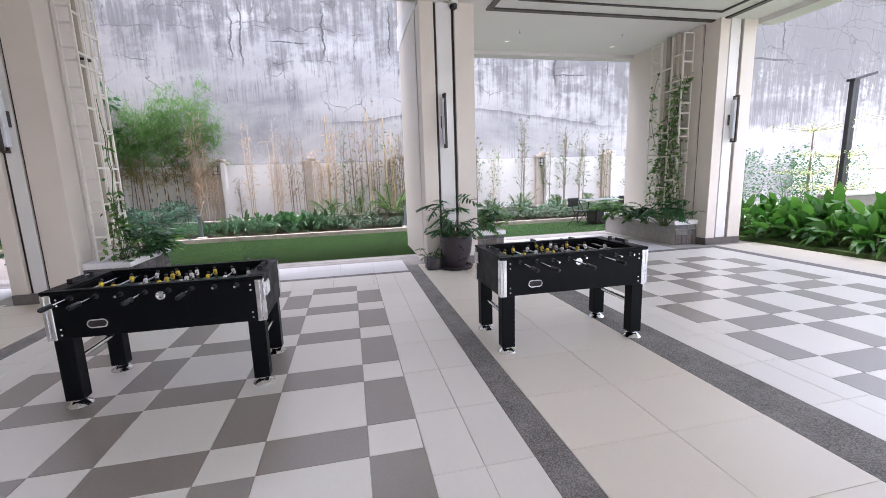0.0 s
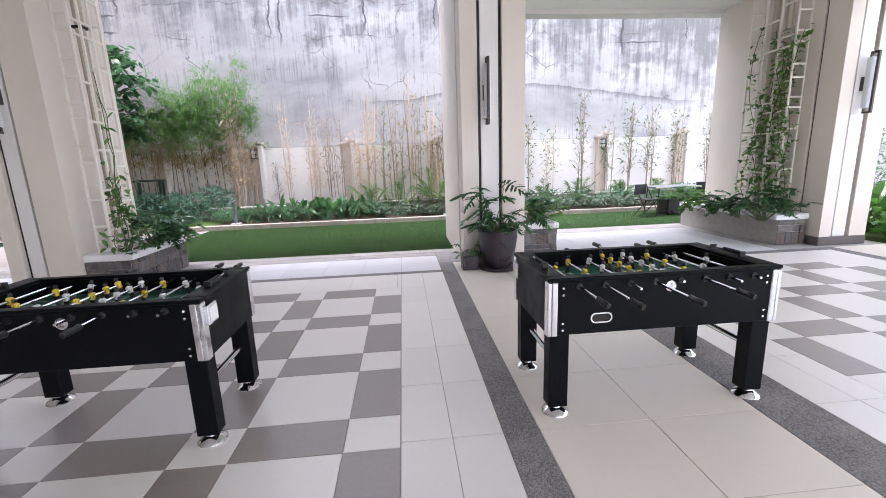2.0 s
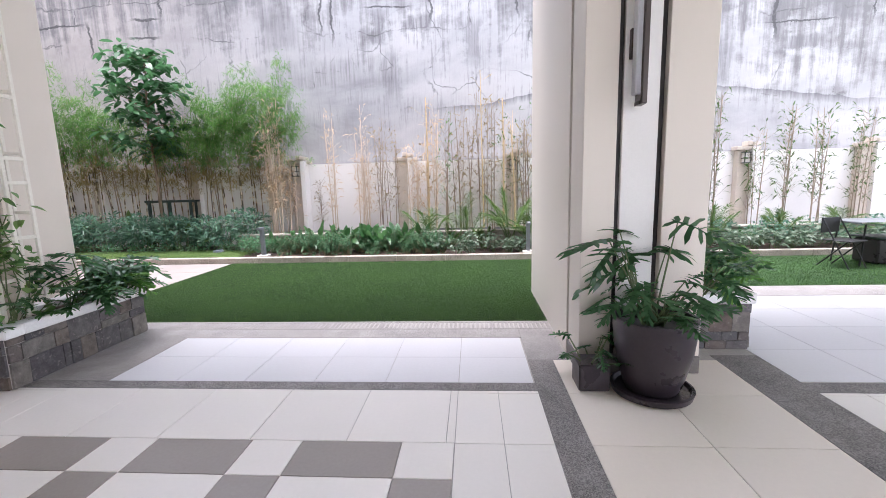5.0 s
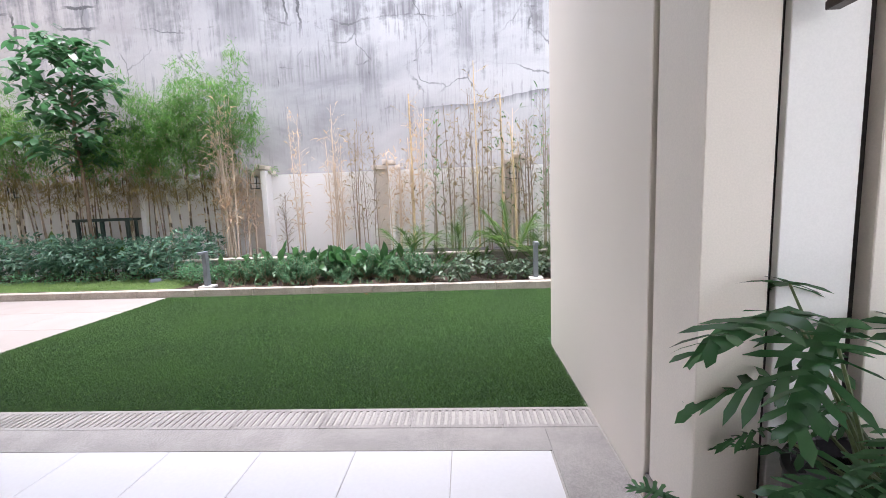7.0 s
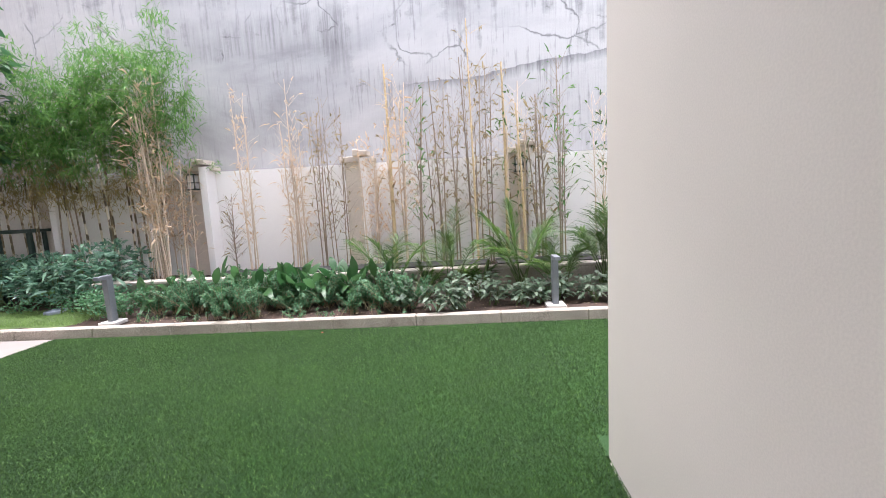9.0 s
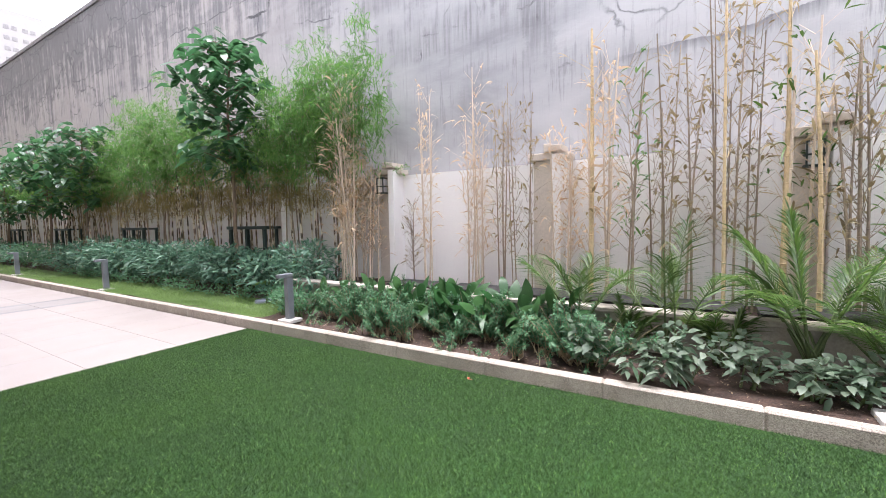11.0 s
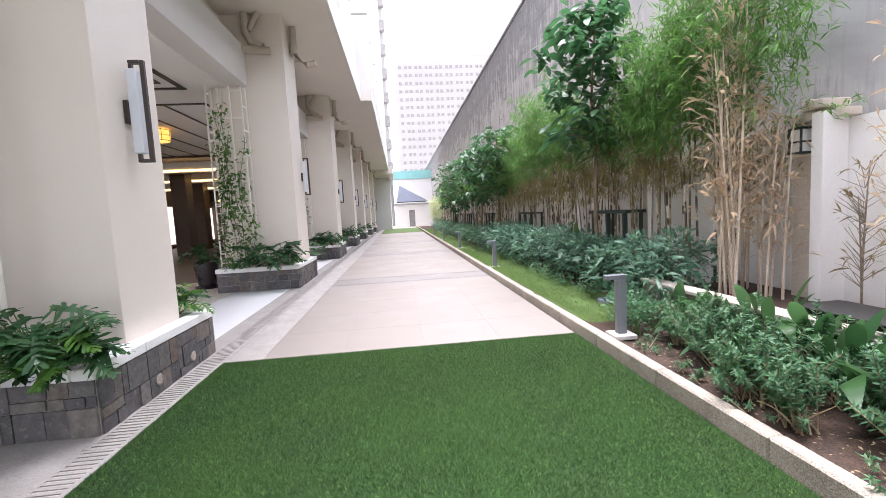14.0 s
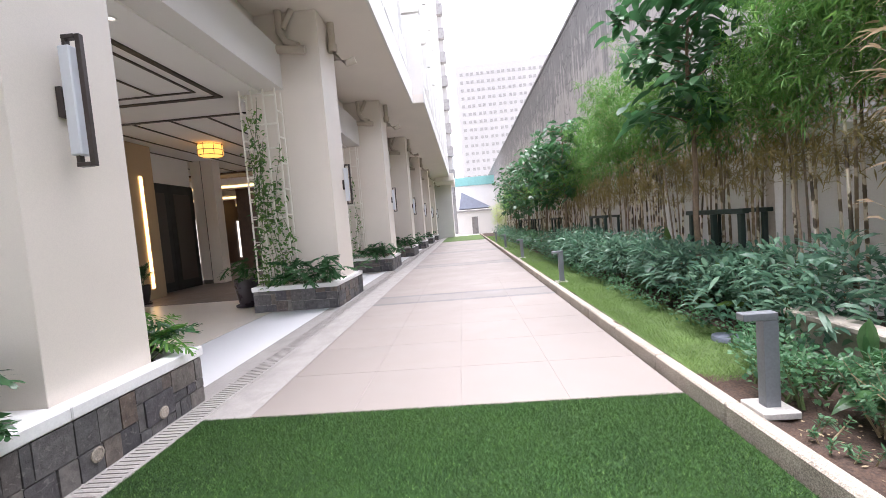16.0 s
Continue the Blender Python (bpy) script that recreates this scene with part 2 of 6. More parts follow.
M_FACADE_WHITE = plain("facade_white", (0.68, 0.66, 0.63), 0.75, vary=0.05, scale=0.8, fine=80, relief=0.06)
M_TRIM = plain("dark_wood_trim", (0.05, 0.038, 0.03), 0.45, vary=0.2, scale=6)
M_TILE_WHITE = plain("porcelain_white", (0.86, 0.815, 0.76), 0.3, vary=0.012, scale=2.0, fine=40, relief=0.0, gloss=0.0, by_object=0.05)
M_TILE_CREAM = plain("porcelain_cream", (0.83, 0.75, 0.655), 0.3, vary=0.012, scale=2.0, fine=40, relief=0.0, gloss=0.0, by_object=0.05)
M_TILE_GREY = plain("porcelain_grey", (0.34, 0.30, 0.27), 0.3, vary=0.04, scale=2.0, fine=50, relief=0.01, gloss=0.02, by_object=0.06)
M_TILE_WET = plain("porcelain_bright", (0.68, 0.67, 0.685), 0.36, vary=0.02, scale=2.0, fine=40, relief=0.01, gloss=0.02, by_object=0.04)
M_THRESHOLD = plain("threshold_porcelain", (0.70, 0.70, 0.71), 0.55, vary=0.02, scale=2.0, relief=0.02)
M_GROUT = plain("grout", (0.45, 0.42, 0.39), 0.9, vary=0.1, scale=5)
M_GRANITE = speckled("washed_granite_dark", (0.09, 0.083, 0.08), (0.34, 0.315, 0.30), 0.75, 150.0)
M_GRANITE_PALE = speckled("washed_granite_pale", (0.19, 0.176, 0.165), (0.44, 0.41, 0.39), 0.75)
M_KERB = speckled("washed_kerb", (0.18, 0.152, 0.125), (0.52, 0.46, 0.385), 0.8, 170)
M_PAVE = plain("paving_beige", (0.235, 0.204, 0.187), 0.6, vary=0.05, scale=1.2, fine=70, relief=0.06, by_object=0.02)
M_PAVE_GREY = plain("paving_grey", (0.15, 0.142, 0.146), 0.6, vary=0.05, scale=1.5, fine=70, relief=0.06, by_object=0.05)
M_PAVE_MID = plain("paving_band_mid", (0.20, 0.18, 0.17), 0.6, vary=0.05, scale=1.5, fine=70, relief=0.06, by_object=0.03)
M_VOID = plain("dark_channel", (0.03, 0.028, 0.026), 0.9, vary=0.2)
def slate(name, island):
    """Slate pieces: grey, plum, rust and olive, each split face rough."""
    m, n, l, b = nodes_of(name, 0.62)
    p = position(n, l)
    src = n.new("ShaderNodeNewGeometry").outputs["Random Per Island"] if island else n.new("ShaderNodeObjectInfo").outputs["Random"]
    tone = ramp(n, l, src, [(0.0, (0.05, 0.05, 0.056)), (0.25, (0.125, 0.117, 0.115)), (0.42, (0.075, 0.07, 0.078)), (0.6, (0.18, 0.165, 0.15)), (0.78, (0.13, 0.095, 0.075)), (1.0, (0.10, 0.1, 0.107))])
    cloud = ramp(n, l, noise_node(n, l, p, 14.0, 6, 0.65), [(0.3, (0.55,)), (0.7, (1.35,))])
    c = mix(n, l, 1.0, tone, cloud, "MULTIPLY")
    vein = ramp(n, l, noise_node(n, l, p, 26.0, 4, 0.5, 1.2), [(0.60, (0.0,)), (0.72, (0.45,))])
    l.new(mix(n, l, vein, c, (0.36, 0.33, 0.31)), b.inputs["Base Color"])
    bump(n, l, b, noise_node(n, l, p, 30.0, 6, 0.7), 0.8, 0.012)
    return m


M_STONE = slate("slate_cladding", False)
M_STONE_FAR = slate("slate_cladding_joined", True)
M_MORTAR = plain("mortar", (0.40, 0.375, 0.35), 0.9, vary=0.15, scale=12)
M_LEDGE = plain("planter_ledge_paint", (0.82, 0.81, 0.80), 0.6, vary=0.05, scale=3, relief=0.05)
M_SOIL = plain("soil", (0.07, 0.042, 0.03), 0.95, vary=0.38, scale=9, fine=70, relief=1.0)
M_WALL = stained_wall("stained_concrete")
M_LOWWALL = plain("garden_wall_paint", (0.87, 0.84, 0.815), 0.8, vary=0.035, scale=0.8, fine=60, relief=0.06)
M_POST = plain("garden_post_paint", (0.62, 0.54, 0.46), 0.8, vary=0.1, scale=2.0, fine=50, relief=0.15)
M_PLANTER = plain("planter_wall_render", (0.42, 0.375, 0.32), 0.85, vary=0.14, scale=3.0, fine=40, relief=0.25)
M_TURF = turf_mat("artificial_turf")
M_TURF_BASE = plain("turf_backing", (0.02, 0.07, 0.012), 0.9, vary=0.25, scale=2, fine=120, relief=0.5)
M_LAWN = leafy("lawn_blades", (0.09, 0.155, 0.04), (0.21, 0.29, 0.10), 0.6)
M_LAWN_BASE = plain("lawn_ground", (0.085, 0.14, 0.035), 0.95, vary=0.3, scale=3, fine=40, relief=0.8)
M_BLACK = plain("table_black_laminate", (0.0045, 0.005, 0.006), 0.42, vary=0.2, scale=8, relief=0.04)
for dull in (M_BLACK,):
    dull.node_tree.nodes["Principled BSDF"].inputs["Specular IOR Level"].default_value = 0.1
M_CHROME = plain("chrome", (0.75, 0.75, 0.76), 0.14, 1.0, vary=0.04, relief=0.0)
M_GRIP = plain("rubber_grip", (0.008, 0.008, 0.009), 0.5, vary=0.1)
M_FIELD = plain("green_playfield", (0.02, 0.14, 0.085), 0.35, vary=0.1, scale=5, relief=0.02)
M_LINE = plain("white_line_paint", (0.7, 0.75, 0.7), 0.5, vary=0.05, relief=0)
M_YELLOW = plain("yellow_plastic", (0.75, 0.55, 0.03), 0.4, vary=0.08, relief=0)
M_WHITE_PLASTIC = plain("white_plastic", (0.78, 0.76, 0.74), 0.4, vary=0.05, relief=0)
M_SKIN = plain("toy_figure_dark", (0.04, 0.03, 0.03), 0.5, vary=0.1, relief=0)
M_POT = plain("plum_black_pot", (0.035, 0.026, 0.032), 0.32, vary=0.15, scale=4, relief=0.05)
M_BRONZE = plain("sconce_bronze", (0.07, 0.055, 0.05), 0.4, 0.4, vary=0.1)
M_ACRYLIC = glow("sconce_acrylic", (0.74, 0.76, 0.80), 0.0)
M_TRELLIS = plain("trellis_white_paint", (0.82, 0.78, 0.70), 0.5, vary=0.05, relief=0.05)
M_PIPE = plain("pipe_cream_paint", (0.50, 0.44, 0.36), 0.5, vary=0.08, relief=0.04)
M_BOLLARD = plain("bollard_grey_metal", (0.20, 0.21, 0.23), 0.45, 0.3, vary=0.08, relief=0.04)
M_TABLE = plain("folding_table_grey", (0.12, 0.13, 0.135), 0.6, vary=0.15, scale=4, relief=0.05)
M_GUARD = plain("tree_guard_black", (0.012, 0.028, 0.022), 0.5, vary=0.2, relief=0.08)
M_STEM = plain("green_stem", (0.10, 0.14, 0.05), 0.6, vary=0.2)
M_BARK = plain("bark_brown", (0.20, 0.14, 0.09), 0.85, vary=0.25, scale=12, relief=0.6)
M_CULM = plain("bamboo_culm", (0.37, 0.285, 0.20), 0.5, vary=0.25, scale=5, fine=30, relief=0.1, by_object=0.3)


def banded_culm(name):
    """Young bamboo: dark joints and pale papery sheaths in turn along the stalk."""
    m, n, l, b = nodes_of(name, 0.6)
    src = n.new("ShaderNodeObjectInfo").outputs["Random"]
    band = noise_node(n, l, position(n, l, (9.0, 9.0, 7.5)), 1.0, 2, 0.5)
    c = ramp(n, l, band, [(0.44, (0.07, 0.05, 0.03)), (0.50, (0.20, 0.14, 0.075)), (0.53, (0.74, 0.66, 0.53))])
    l.new(mix(n, l, ramp(n, l, src, [(0.3, (0.0,)), (1.0, (0.55,))]), c, (0.34, 0.25, 0.13)), b.inputs["Base Color"])
    bump(n, l, b, band, 0.3)
    return m


M_CULM_DARK = banded_culm("bamboo_culm_banded")
M_CULM_DRY = plain("bamboo_culm_dry", (0.68, 0.55, 0.42), 0.6, vary=0.12, scale=5, fine=30, relief=0.1, by_object=0.15)
M_CULM_POLE = plain("bamboo_pole_straw", (0.60, 0.45, 0.25), 0.45, vary=0.18, scale=5, fine=30, relief=0.1)
M_DRYLEAF = leafy("dry_leaf", (0.48, 0.34, 0.22), (0.68, 0.56, 0.40), 0.7, 1.2)
M_DULLLEAF = leafy("dull_leaf", (0.17, 0.13, 0.07), (0.46, 0.37, 0.20), 0.6)
M_BAMBOO = leafy("bamboo_leaf", (0.05, 0.14, 0.03), (0.20, 0.33, 0.08), 0.5, 1.5)
M_BROWNLEAF = leafy("bamboo_leaf_brown", (0.16, 0.13, 0.05), (0.38, 0.30, 0.13), 0.6, 1.6)
M_TREE = leafy("broad_dark_leaf", (0.03, 0.09, 0.035), (0.09, 0.20, 0.085), 0.3, 1.3)
M_HEDGE = leafy("hedge_leaf", (0.04, 0.10, 0.065), (0.19, 0.30, 0.20), 0.38, 1.5)
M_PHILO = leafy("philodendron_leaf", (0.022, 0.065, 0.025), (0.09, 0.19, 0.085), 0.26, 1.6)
# lighter copy of the philodendron leaf: brighter light painted into the colour
M_PHILO_LIT = leafy("lit_philodendron_leaf", (0.06, 0.17, 0.03), (0.19, 0.36, 0.07), 0.35)
M_PALM = leafy("palm_leaf", (0.04, 0.10, 0.02), (0.19, 0.28, 0.06), 0.4, 1.0)
M_BUSH = leafy("feathery_bush_leaf", (0.05, 0.15, 0.07), (0.23, 0.38, 0.20), 0.5, 1.1)
M_BROAD = leafy("large_smooth_leaf", (0.035, 0.11, 0.035), (0.14, 0.27, 0.10), 0.3, 0.95)
M_LIME = leafy("lush_bright_leaf", (0.03, 0.12, 0.015), (0.15, 0.33, 0.05), 0.35, 1.0)
M_VARI = leafy("variegated_leaf", (0.08, 0.14, 0.08), (0.42, 0.47, 0.37), 0.4, 1.0)
M_VINE = leafy("vine_leaf", (0.04, 0.11, 0.03), (0.19, 0.28, 0.07), 0.45, 1.6)
M_PALE = leafy("pale_variegated_tree_leaf", (0.42, 0.50, 0.20), (0.68, 0.72, 0.42), 0.5)
M_GLASS_DARK = plain("window_glass_dark", (0.06, 0.07, 0.08), 0.1, vary=0.1, relief=0)
M_WINDOW_GREY = plain("far_window_grey", (0.205, 0.192, 0.185), 0.3, vary=0.1, relief=0)
M_TOWER = plain("tower_white", (0.315, 0.302, 0.29), 0.8, vary=0.05, scale=0.1, fine=2, relief=0)
M_TEAL = plain("teal_roof", (0.20, 0.42, 0.40), 0.6, vary=0.1, relief=0)
M_BLUE = plain("blue_grey_roof", (0.20, 0.22, 0.28), 0.6, vary=0.1, relief=0)
M_WOOD = plain("dark_walnut", (0.11, 0.06, 0.035), 0.4, vary=0.25, scale=4)
M_CREAM_WALL = plain("lobby_cream_wall", (0.42, 0.32, 0.20), 0.6, vary=0.05)
M_WARM = glow("warm_cove_light", (1.0, 0.62, 0.22), 0.9)
M_LANTERN = glow("lantern_shade_lit", (1.0, 0.48, 0.10), 0.28)
M_DOWNLIGHT = glow("downlight_lens", (1.0, 0.94, 0.85), 0.25)
M_STONEWARE = plain("concrete_pale", (0.55, 0.52, 0.49), 0.85, vary=0.12, scale=4, relief=0.3)
M_BROWN_TILE = plain("brown_tile", (0.20, 0.17, 0.15), 0.5, vary=0.2, scale=3, relief=0.1)

# ---- mesh helpers ----
def mesh_of(name, bm, material):
    me = bpy.data.meshes.new(name)
    bm.to_mesh(me)
    bm.free()
    if material:
        me.materials.append(material)
    return me


def part(name, bm, material, parent=None, label=""):
    ob = new(name, mesh_of(name, bm, material))
    if parent is not None:
        ob.parent = parent
    return tagged(ob, label)


def piece(name, me, parent, m):
    ob = new(name, me)
    ob.parent = parent
    ob.matrix_basis = m
    return ob


def smooth(ob, angle=40):
    me = ob.data
    me.polygons.foreach_set("use_smooth", [True] * len(me.polygons))
    me.set_sharp_from_angle(angle=radians(angle))
    return ob


def thing(name, label, category, x=0, y=0, z=0, rz=0, group="", kind=""):
    e = new(name)
    e.empty_display_size = 0.1
    e.matrix_basis = pose(x, y, z, 0, 0, rz)
    return tagged(e, label, category, group, kind)


def box(bm, x0, x1, y0, y1, z0, z1, bevel=0.0):
    r = bmesh.ops.create_cube(bm, size=1.0)
    vs = r["verts"]
    bmesh.ops.scale(bm, vec=(abs(x1 - x0), abs(y1 - y0), abs(z1 - z0)), verts=vs)
    bmesh.ops.translate(bm, vec=((x0 + x1) / 2, (y0 + y1) / 2, (z0 + z1) / 2), verts=vs)
    if bevel:
        es = list({e for v in vs for e in v.link_edges})
        bmesh.ops.bevel(bm, geom=es, offset=bevel, segments=1, affect="EDGES")
    return bm


def boxed(x0, x1, y0, y1, z0, z1, bevel=0.0):
    return box(bmesh.new(), x0, x1, y0, y1, z0, z1, bevel)


def tube(bm, pts, radii, sides=8, cap=True):
    """A tapered tube along a line of points."""
    pts = [Vector(p) for p in pts]
    if not hasattr(radii, "__len__"):
        radii = [radii] * len(pts)
    rings = []
    for i, p in enumerate(pts):
        d = (pts[min(i + 1, len(pts) - 1)] - pts[max(i - 1, 0)]).normalized()
        a = d.orthogonal().normalized() if abs(d.z) < 0.9 else Vector((1, 0, 0)).cross(d).normalized()
        c = d.cross(a)
        rings.append([bm.verts.new(p + (a * math.cos(k * math.tau / sides) + c * math.sin(k * math.tau / sides)) * radii[i]) for k in range(sides)])
    for r0, r1 in zip(rings, rings[1:]):
        for k in range(sides):
            bm.faces.new((r0[k], r0[(k + 1) % sides], r1[(k + 1) % sides], r1[k]))
    if cap:
        bm.faces.new(rings[0][::-1])
        bm.faces.new(rings[-1])
    return bm


def lathe(profile, sides=28):
    """A turned shape from (radius, height) rows."""
    bm = bmesh.new()
    rings = [[bm.verts.new((r * math.cos(k * math.tau / sides), r * math.sin(k * math.tau / sides), z)) for k in range(sides)] for r, z in profile]
    for r0, r1 in zip(rings, rings[1:]):
        for k in range(sides):
            bm.faces.new((r0[k], r0[(k + 1) % sides], r1[(k + 1) % sides], r1[k]))
    bm.faces.new(rings[0][::-1])
    bm.faces.new(rings[-1])
    return bm


def structure(name, bm, material, label, category):
    return tagged(part(name, bm, material), label, category, "", "structure")


def leaves(name, rows, material, parent, stations=(0.0, 0.3, 0.65, 1.0), widths=(0.12, 1.0, 0.8, 0.0), label=""):
    """Many leaves in one mesh. A row: base, direction, length, width, droop."""
    n = len(rows)
    P = np.array([r[0] for r in rows], float)
    D = np.array([r[1] for r in rows], float)
    D /= np.linalg.norm(D, axis=1)[:, None] + 1e-9
    L = np.array([r[2] for r in rows], float)[:, None]
    W = np.array([r[3] for r in rows], float)[:, None]
    K = np.array([r[4] for r in rows], float)[:, None]
    up = np.random.normal(0, 0.35, (n, 3)) + np.array((0, 0, 1.0))
    S = np.cross(D, up)
    S /= np.linalg.norm(S, axis=1)[:, None] + 1e-9
    vs = []
    for s, w in zip(stations, widths):
        c = P + D * L * s - np.array((0, 0, 1.0)) * K * L * s * s
        if w == 0:
            vs.append(c[:, None, :])
        else:
            vs.append(np.stack((c + S * W * w / 2, c - S * W * w / 2), 1))
    V = np.concatenate(vs, 1)
    k = V.shape[1]
    faces = []
    quads = [(2 * i, 2 * i + 1, 2 * i + 3, 2 * i + 2) for i in range(len(stations) - 2)]
    last = (k - 3, k - 2, k - 1) if widths[-1] == 0 else (k - 4, k - 3, k - 1, k - 2)
    for i in range(n):
        o = i * k
        faces += [tuple(o + q for q in f) for f in quads]
        faces.append(tuple(o + q for q in last))
    me = bpy.data.meshes.new(name)
    me.from_pydata(V.reshape(-1, 3).tolist(), [], faces)
    me.materials.append(material)
    me.polygons.foreach_set("use_smooth", [True] * len(me.polygons))
    ob = new(name, me)
    if parent is not None:
        ob.parent = parent
    return tagged(ob, label)


def arc(base, heading, lift, length, droop, steps=8):
    """Points of an arching stalk: heading and lift in degrees."""
    h, e = radians(heading), radians(lift)
    d = np.array((math.cos(h) * math.cos(e), math.sin(h) * math.cos(e), math.sin(e)))
    return [np.array(base) + d * length * s - np.array((0, 0, droop * length * s * s)) for s in np.linspace(0, 1, steps)]


def frond_rows(pts, leaf, width, spread=60, start=0.25, droop=0.25, pairs=16):
    """Leaflets in pairs along an arching stalk."""
    rows = []
    P = np.array(pts)
    for i in range(pairs):
        s = start + (1 - start) * i / (pairs - 1)
        f = s * (len(P) - 1)
        a = int(min(f, len(P) - 2))
        p = P[a] + (P[a + 1] - P[a]) * (f - a)
        t = P[a + 1] - P[a]
        t = t / np.linalg.norm(t)
        side = np.cross(t, (0, 0, 1.0))
        side /= np.linalg.norm(side) + 1e-9
        g = radians(spread * (1 - 0.45 * (s - start)))
        size = leaf * (0.55 + 0.9 * math.sin(math.pi * min(1, 0.12 + 0.83 * (s - start) / (1 - start)))) * random.uniform(0.85, 1.1)
        for sg in (1, -1):
            d = t * math.cos(g) + side * sg * math.sin(g) + np.array((0, 0, random.uniform(0.0, 0.25)))
            rows.append((p, d, size, width, droop))
    rows.append((P[-1], P[-1] - P[-2], leaf, width, droop))
    return rows

# ---- ground and floors ----
structure("ground", boxed(-400, 400, -300, 500, -0.6, -0.06), M_STONEWARE, "pale concrete ground slab reaching far out", "ground")
floor = structure("floor", boxed(-48, 8.2, -7, 9.25, -0.06, -0.0045), M_GROUT, "hall floor of white cream and grey porcelain tiles", "floor")

TILE_MESHES = {}


def tile_mesh(w, d, material, h=0.011, lip=0.002):
    key = (round(w, 3), round(d, 3), material.name)
    if key not in TILE_MESHES:
        bm = bmesh.new()
        lo = [bm.verts.new((x, y, -h)) for x, y in ((0, 0), (w, 0), (w, d), (0, d))]
        mid = [bm.verts.new((x, y, -lip)) for x, y in ((0, 0), (w, 0), (w, d), (0, d))]
        hi = [bm.verts.new((x, y, 0)) for x, y in ((lip, lip), (w - lip, lip), (w - lip, d - lip), (lip, d - lip))]
        bm.faces.new(hi)
        for a, b in ((lo, mid), (mid, hi)):
            for k in range(4):
                bm.faces.new((a[k], a[(k + 1) % 4], b[(k + 1) % 4], b[k]))
        TILE_MESHES[key] = mesh_of("tile", bm, material)
    return TILE_MESHES[key]


TILES = []          # x, y, width, depth, material
GAP = 0.004


def lay(x0, x1, y0, y1, w, d, material, shift=0.0):
    y, row = y0, 0
    while y < y1 - 0.01:
        dd = min(d, y1 - y)
        x = x0 - (shift * w if row % 2 else 0)
        while x < x1 - 0.01:
            a, b = max(x, x0), min(x + w, x1)
            if b - a > 0.03:
                TILES.append((a, y, b - a, dd, material))
            x += w
        y, row = y + d, row + 1


NARROW, WIDE = 0.31, 0.603


def checker(x0, cols, y_top, rows, narrow_first):
    """Large pale squares framed by narrow grey tiles with small pale crossings."""
    x = x0
    for c in range(cols):
        nx = (c % 2 == 0) == narrow_first
        w = NARROW if nx else WIDE
        y = y_top
        for r in range(rows):
            ny = r % 2 == 0
            d = NARROW if ny else WIDE
            TILES.append((x, y - d, w, d, M_TILE_WHITE if nx == ny else M_TILE_GREY))
            y -= d
        x += w
    return x, y


TOP = 5.815
xr, yb = checker(-2.632, 7, TOP, 17, True)
checker(3.44, 7, TOP, 17, True)
for x0, x1 in ((-2.632, 0.42), (3.44, 6.492)):
    lay(x0, x1, TOP, 6.45, 0.6, 0.64, M_TILE_WHITE)
    lay(x0, x1, -7, yb, 0.6, 0.6, M_TILE_WHITE)
for x0, x1, k in ((0.42, 1.0, M_TILE_WHITE), (-3.16, -2.632, M_TILE_WHITE), (2.93, 3.44, M_TILE_WHITE), (6.492, 7.0, M_TILE_WHITE)):
    lay(x0, x1, -0.19, 6.45, 0.29, 0.6, k)
    lay(x0, x1, -7, -0.19, 0.6, 0.6, k)
lay(1.21, 2.55, -0.79, 7.0, 0.67, 0.6, M_TILE_CREAM)
lay(1.21, 2.55, -7, -0.79, 0.6, 0.6, M_TILE_CREAM)
lay(-4.6, -3.37, -0.79, 6.3, 0.6, 0.6, M_TILE_CREAM)
lay(7.2, 8.2, -0.79, 6.6, 0.5, 0.6, M_TILE_CREAM)
lay(-2.43, 1.0, 6.575, 7.53, 0.57, 0.478, M_TILE_WET)
lay(2.93, 6.3, 6.62, 8.98, 0.6, 0.6, M_TILE_WET)
lay(-48, -4.6, -6.5, 6.4, 1.2, 1.2, M_TILE_CREAM)
near = [t for t in TILES if t[0] > -3.4 and t[0] < 6.0 and t[1] > 1.3 and t[2] < 1.1]
near.sort(key=lambda t: abs(t[0] - 0.6) + abs(t[1] - 4.2))
near = near[:295]
chosen = set(near)
far_tiles = {}
for t in TILES:
    if t not in chosen:
        far_tiles.setdefault(t[4].name, []).append(t)
for key, rows in far_tiles.items():
    vs, fs = [], []
    for x, y, w, d, k in rows:
        o = len(vs)
        a, b, c, e = x + GAP / 2, x + w - GAP / 2, y + GAP / 2, y + d - GAP / 2
        vs += [(a, c, -0.011), (b, c, -0.011), (b, e, -0.011), (a, e, -0.011), (a, c, 0), (b, c, 0), (b, e, 0), (a, e, 0)]
        fs += [(o + 4, o + 5, o + 6, o + 7)] + [(o + i, o + (i + 1) % 4, o + 4 + (i + 1) % 4, o + 4 + i) for i in range(4)]
    me = bpy.data.meshes.new("tiles_far")
    me.from_pydata(vs, [], fs)
    me.materials.append(rows[0][4])
    ob = new("tiles_far", me)
    ob.parent = floor
    ob["kind"] = "stuff"

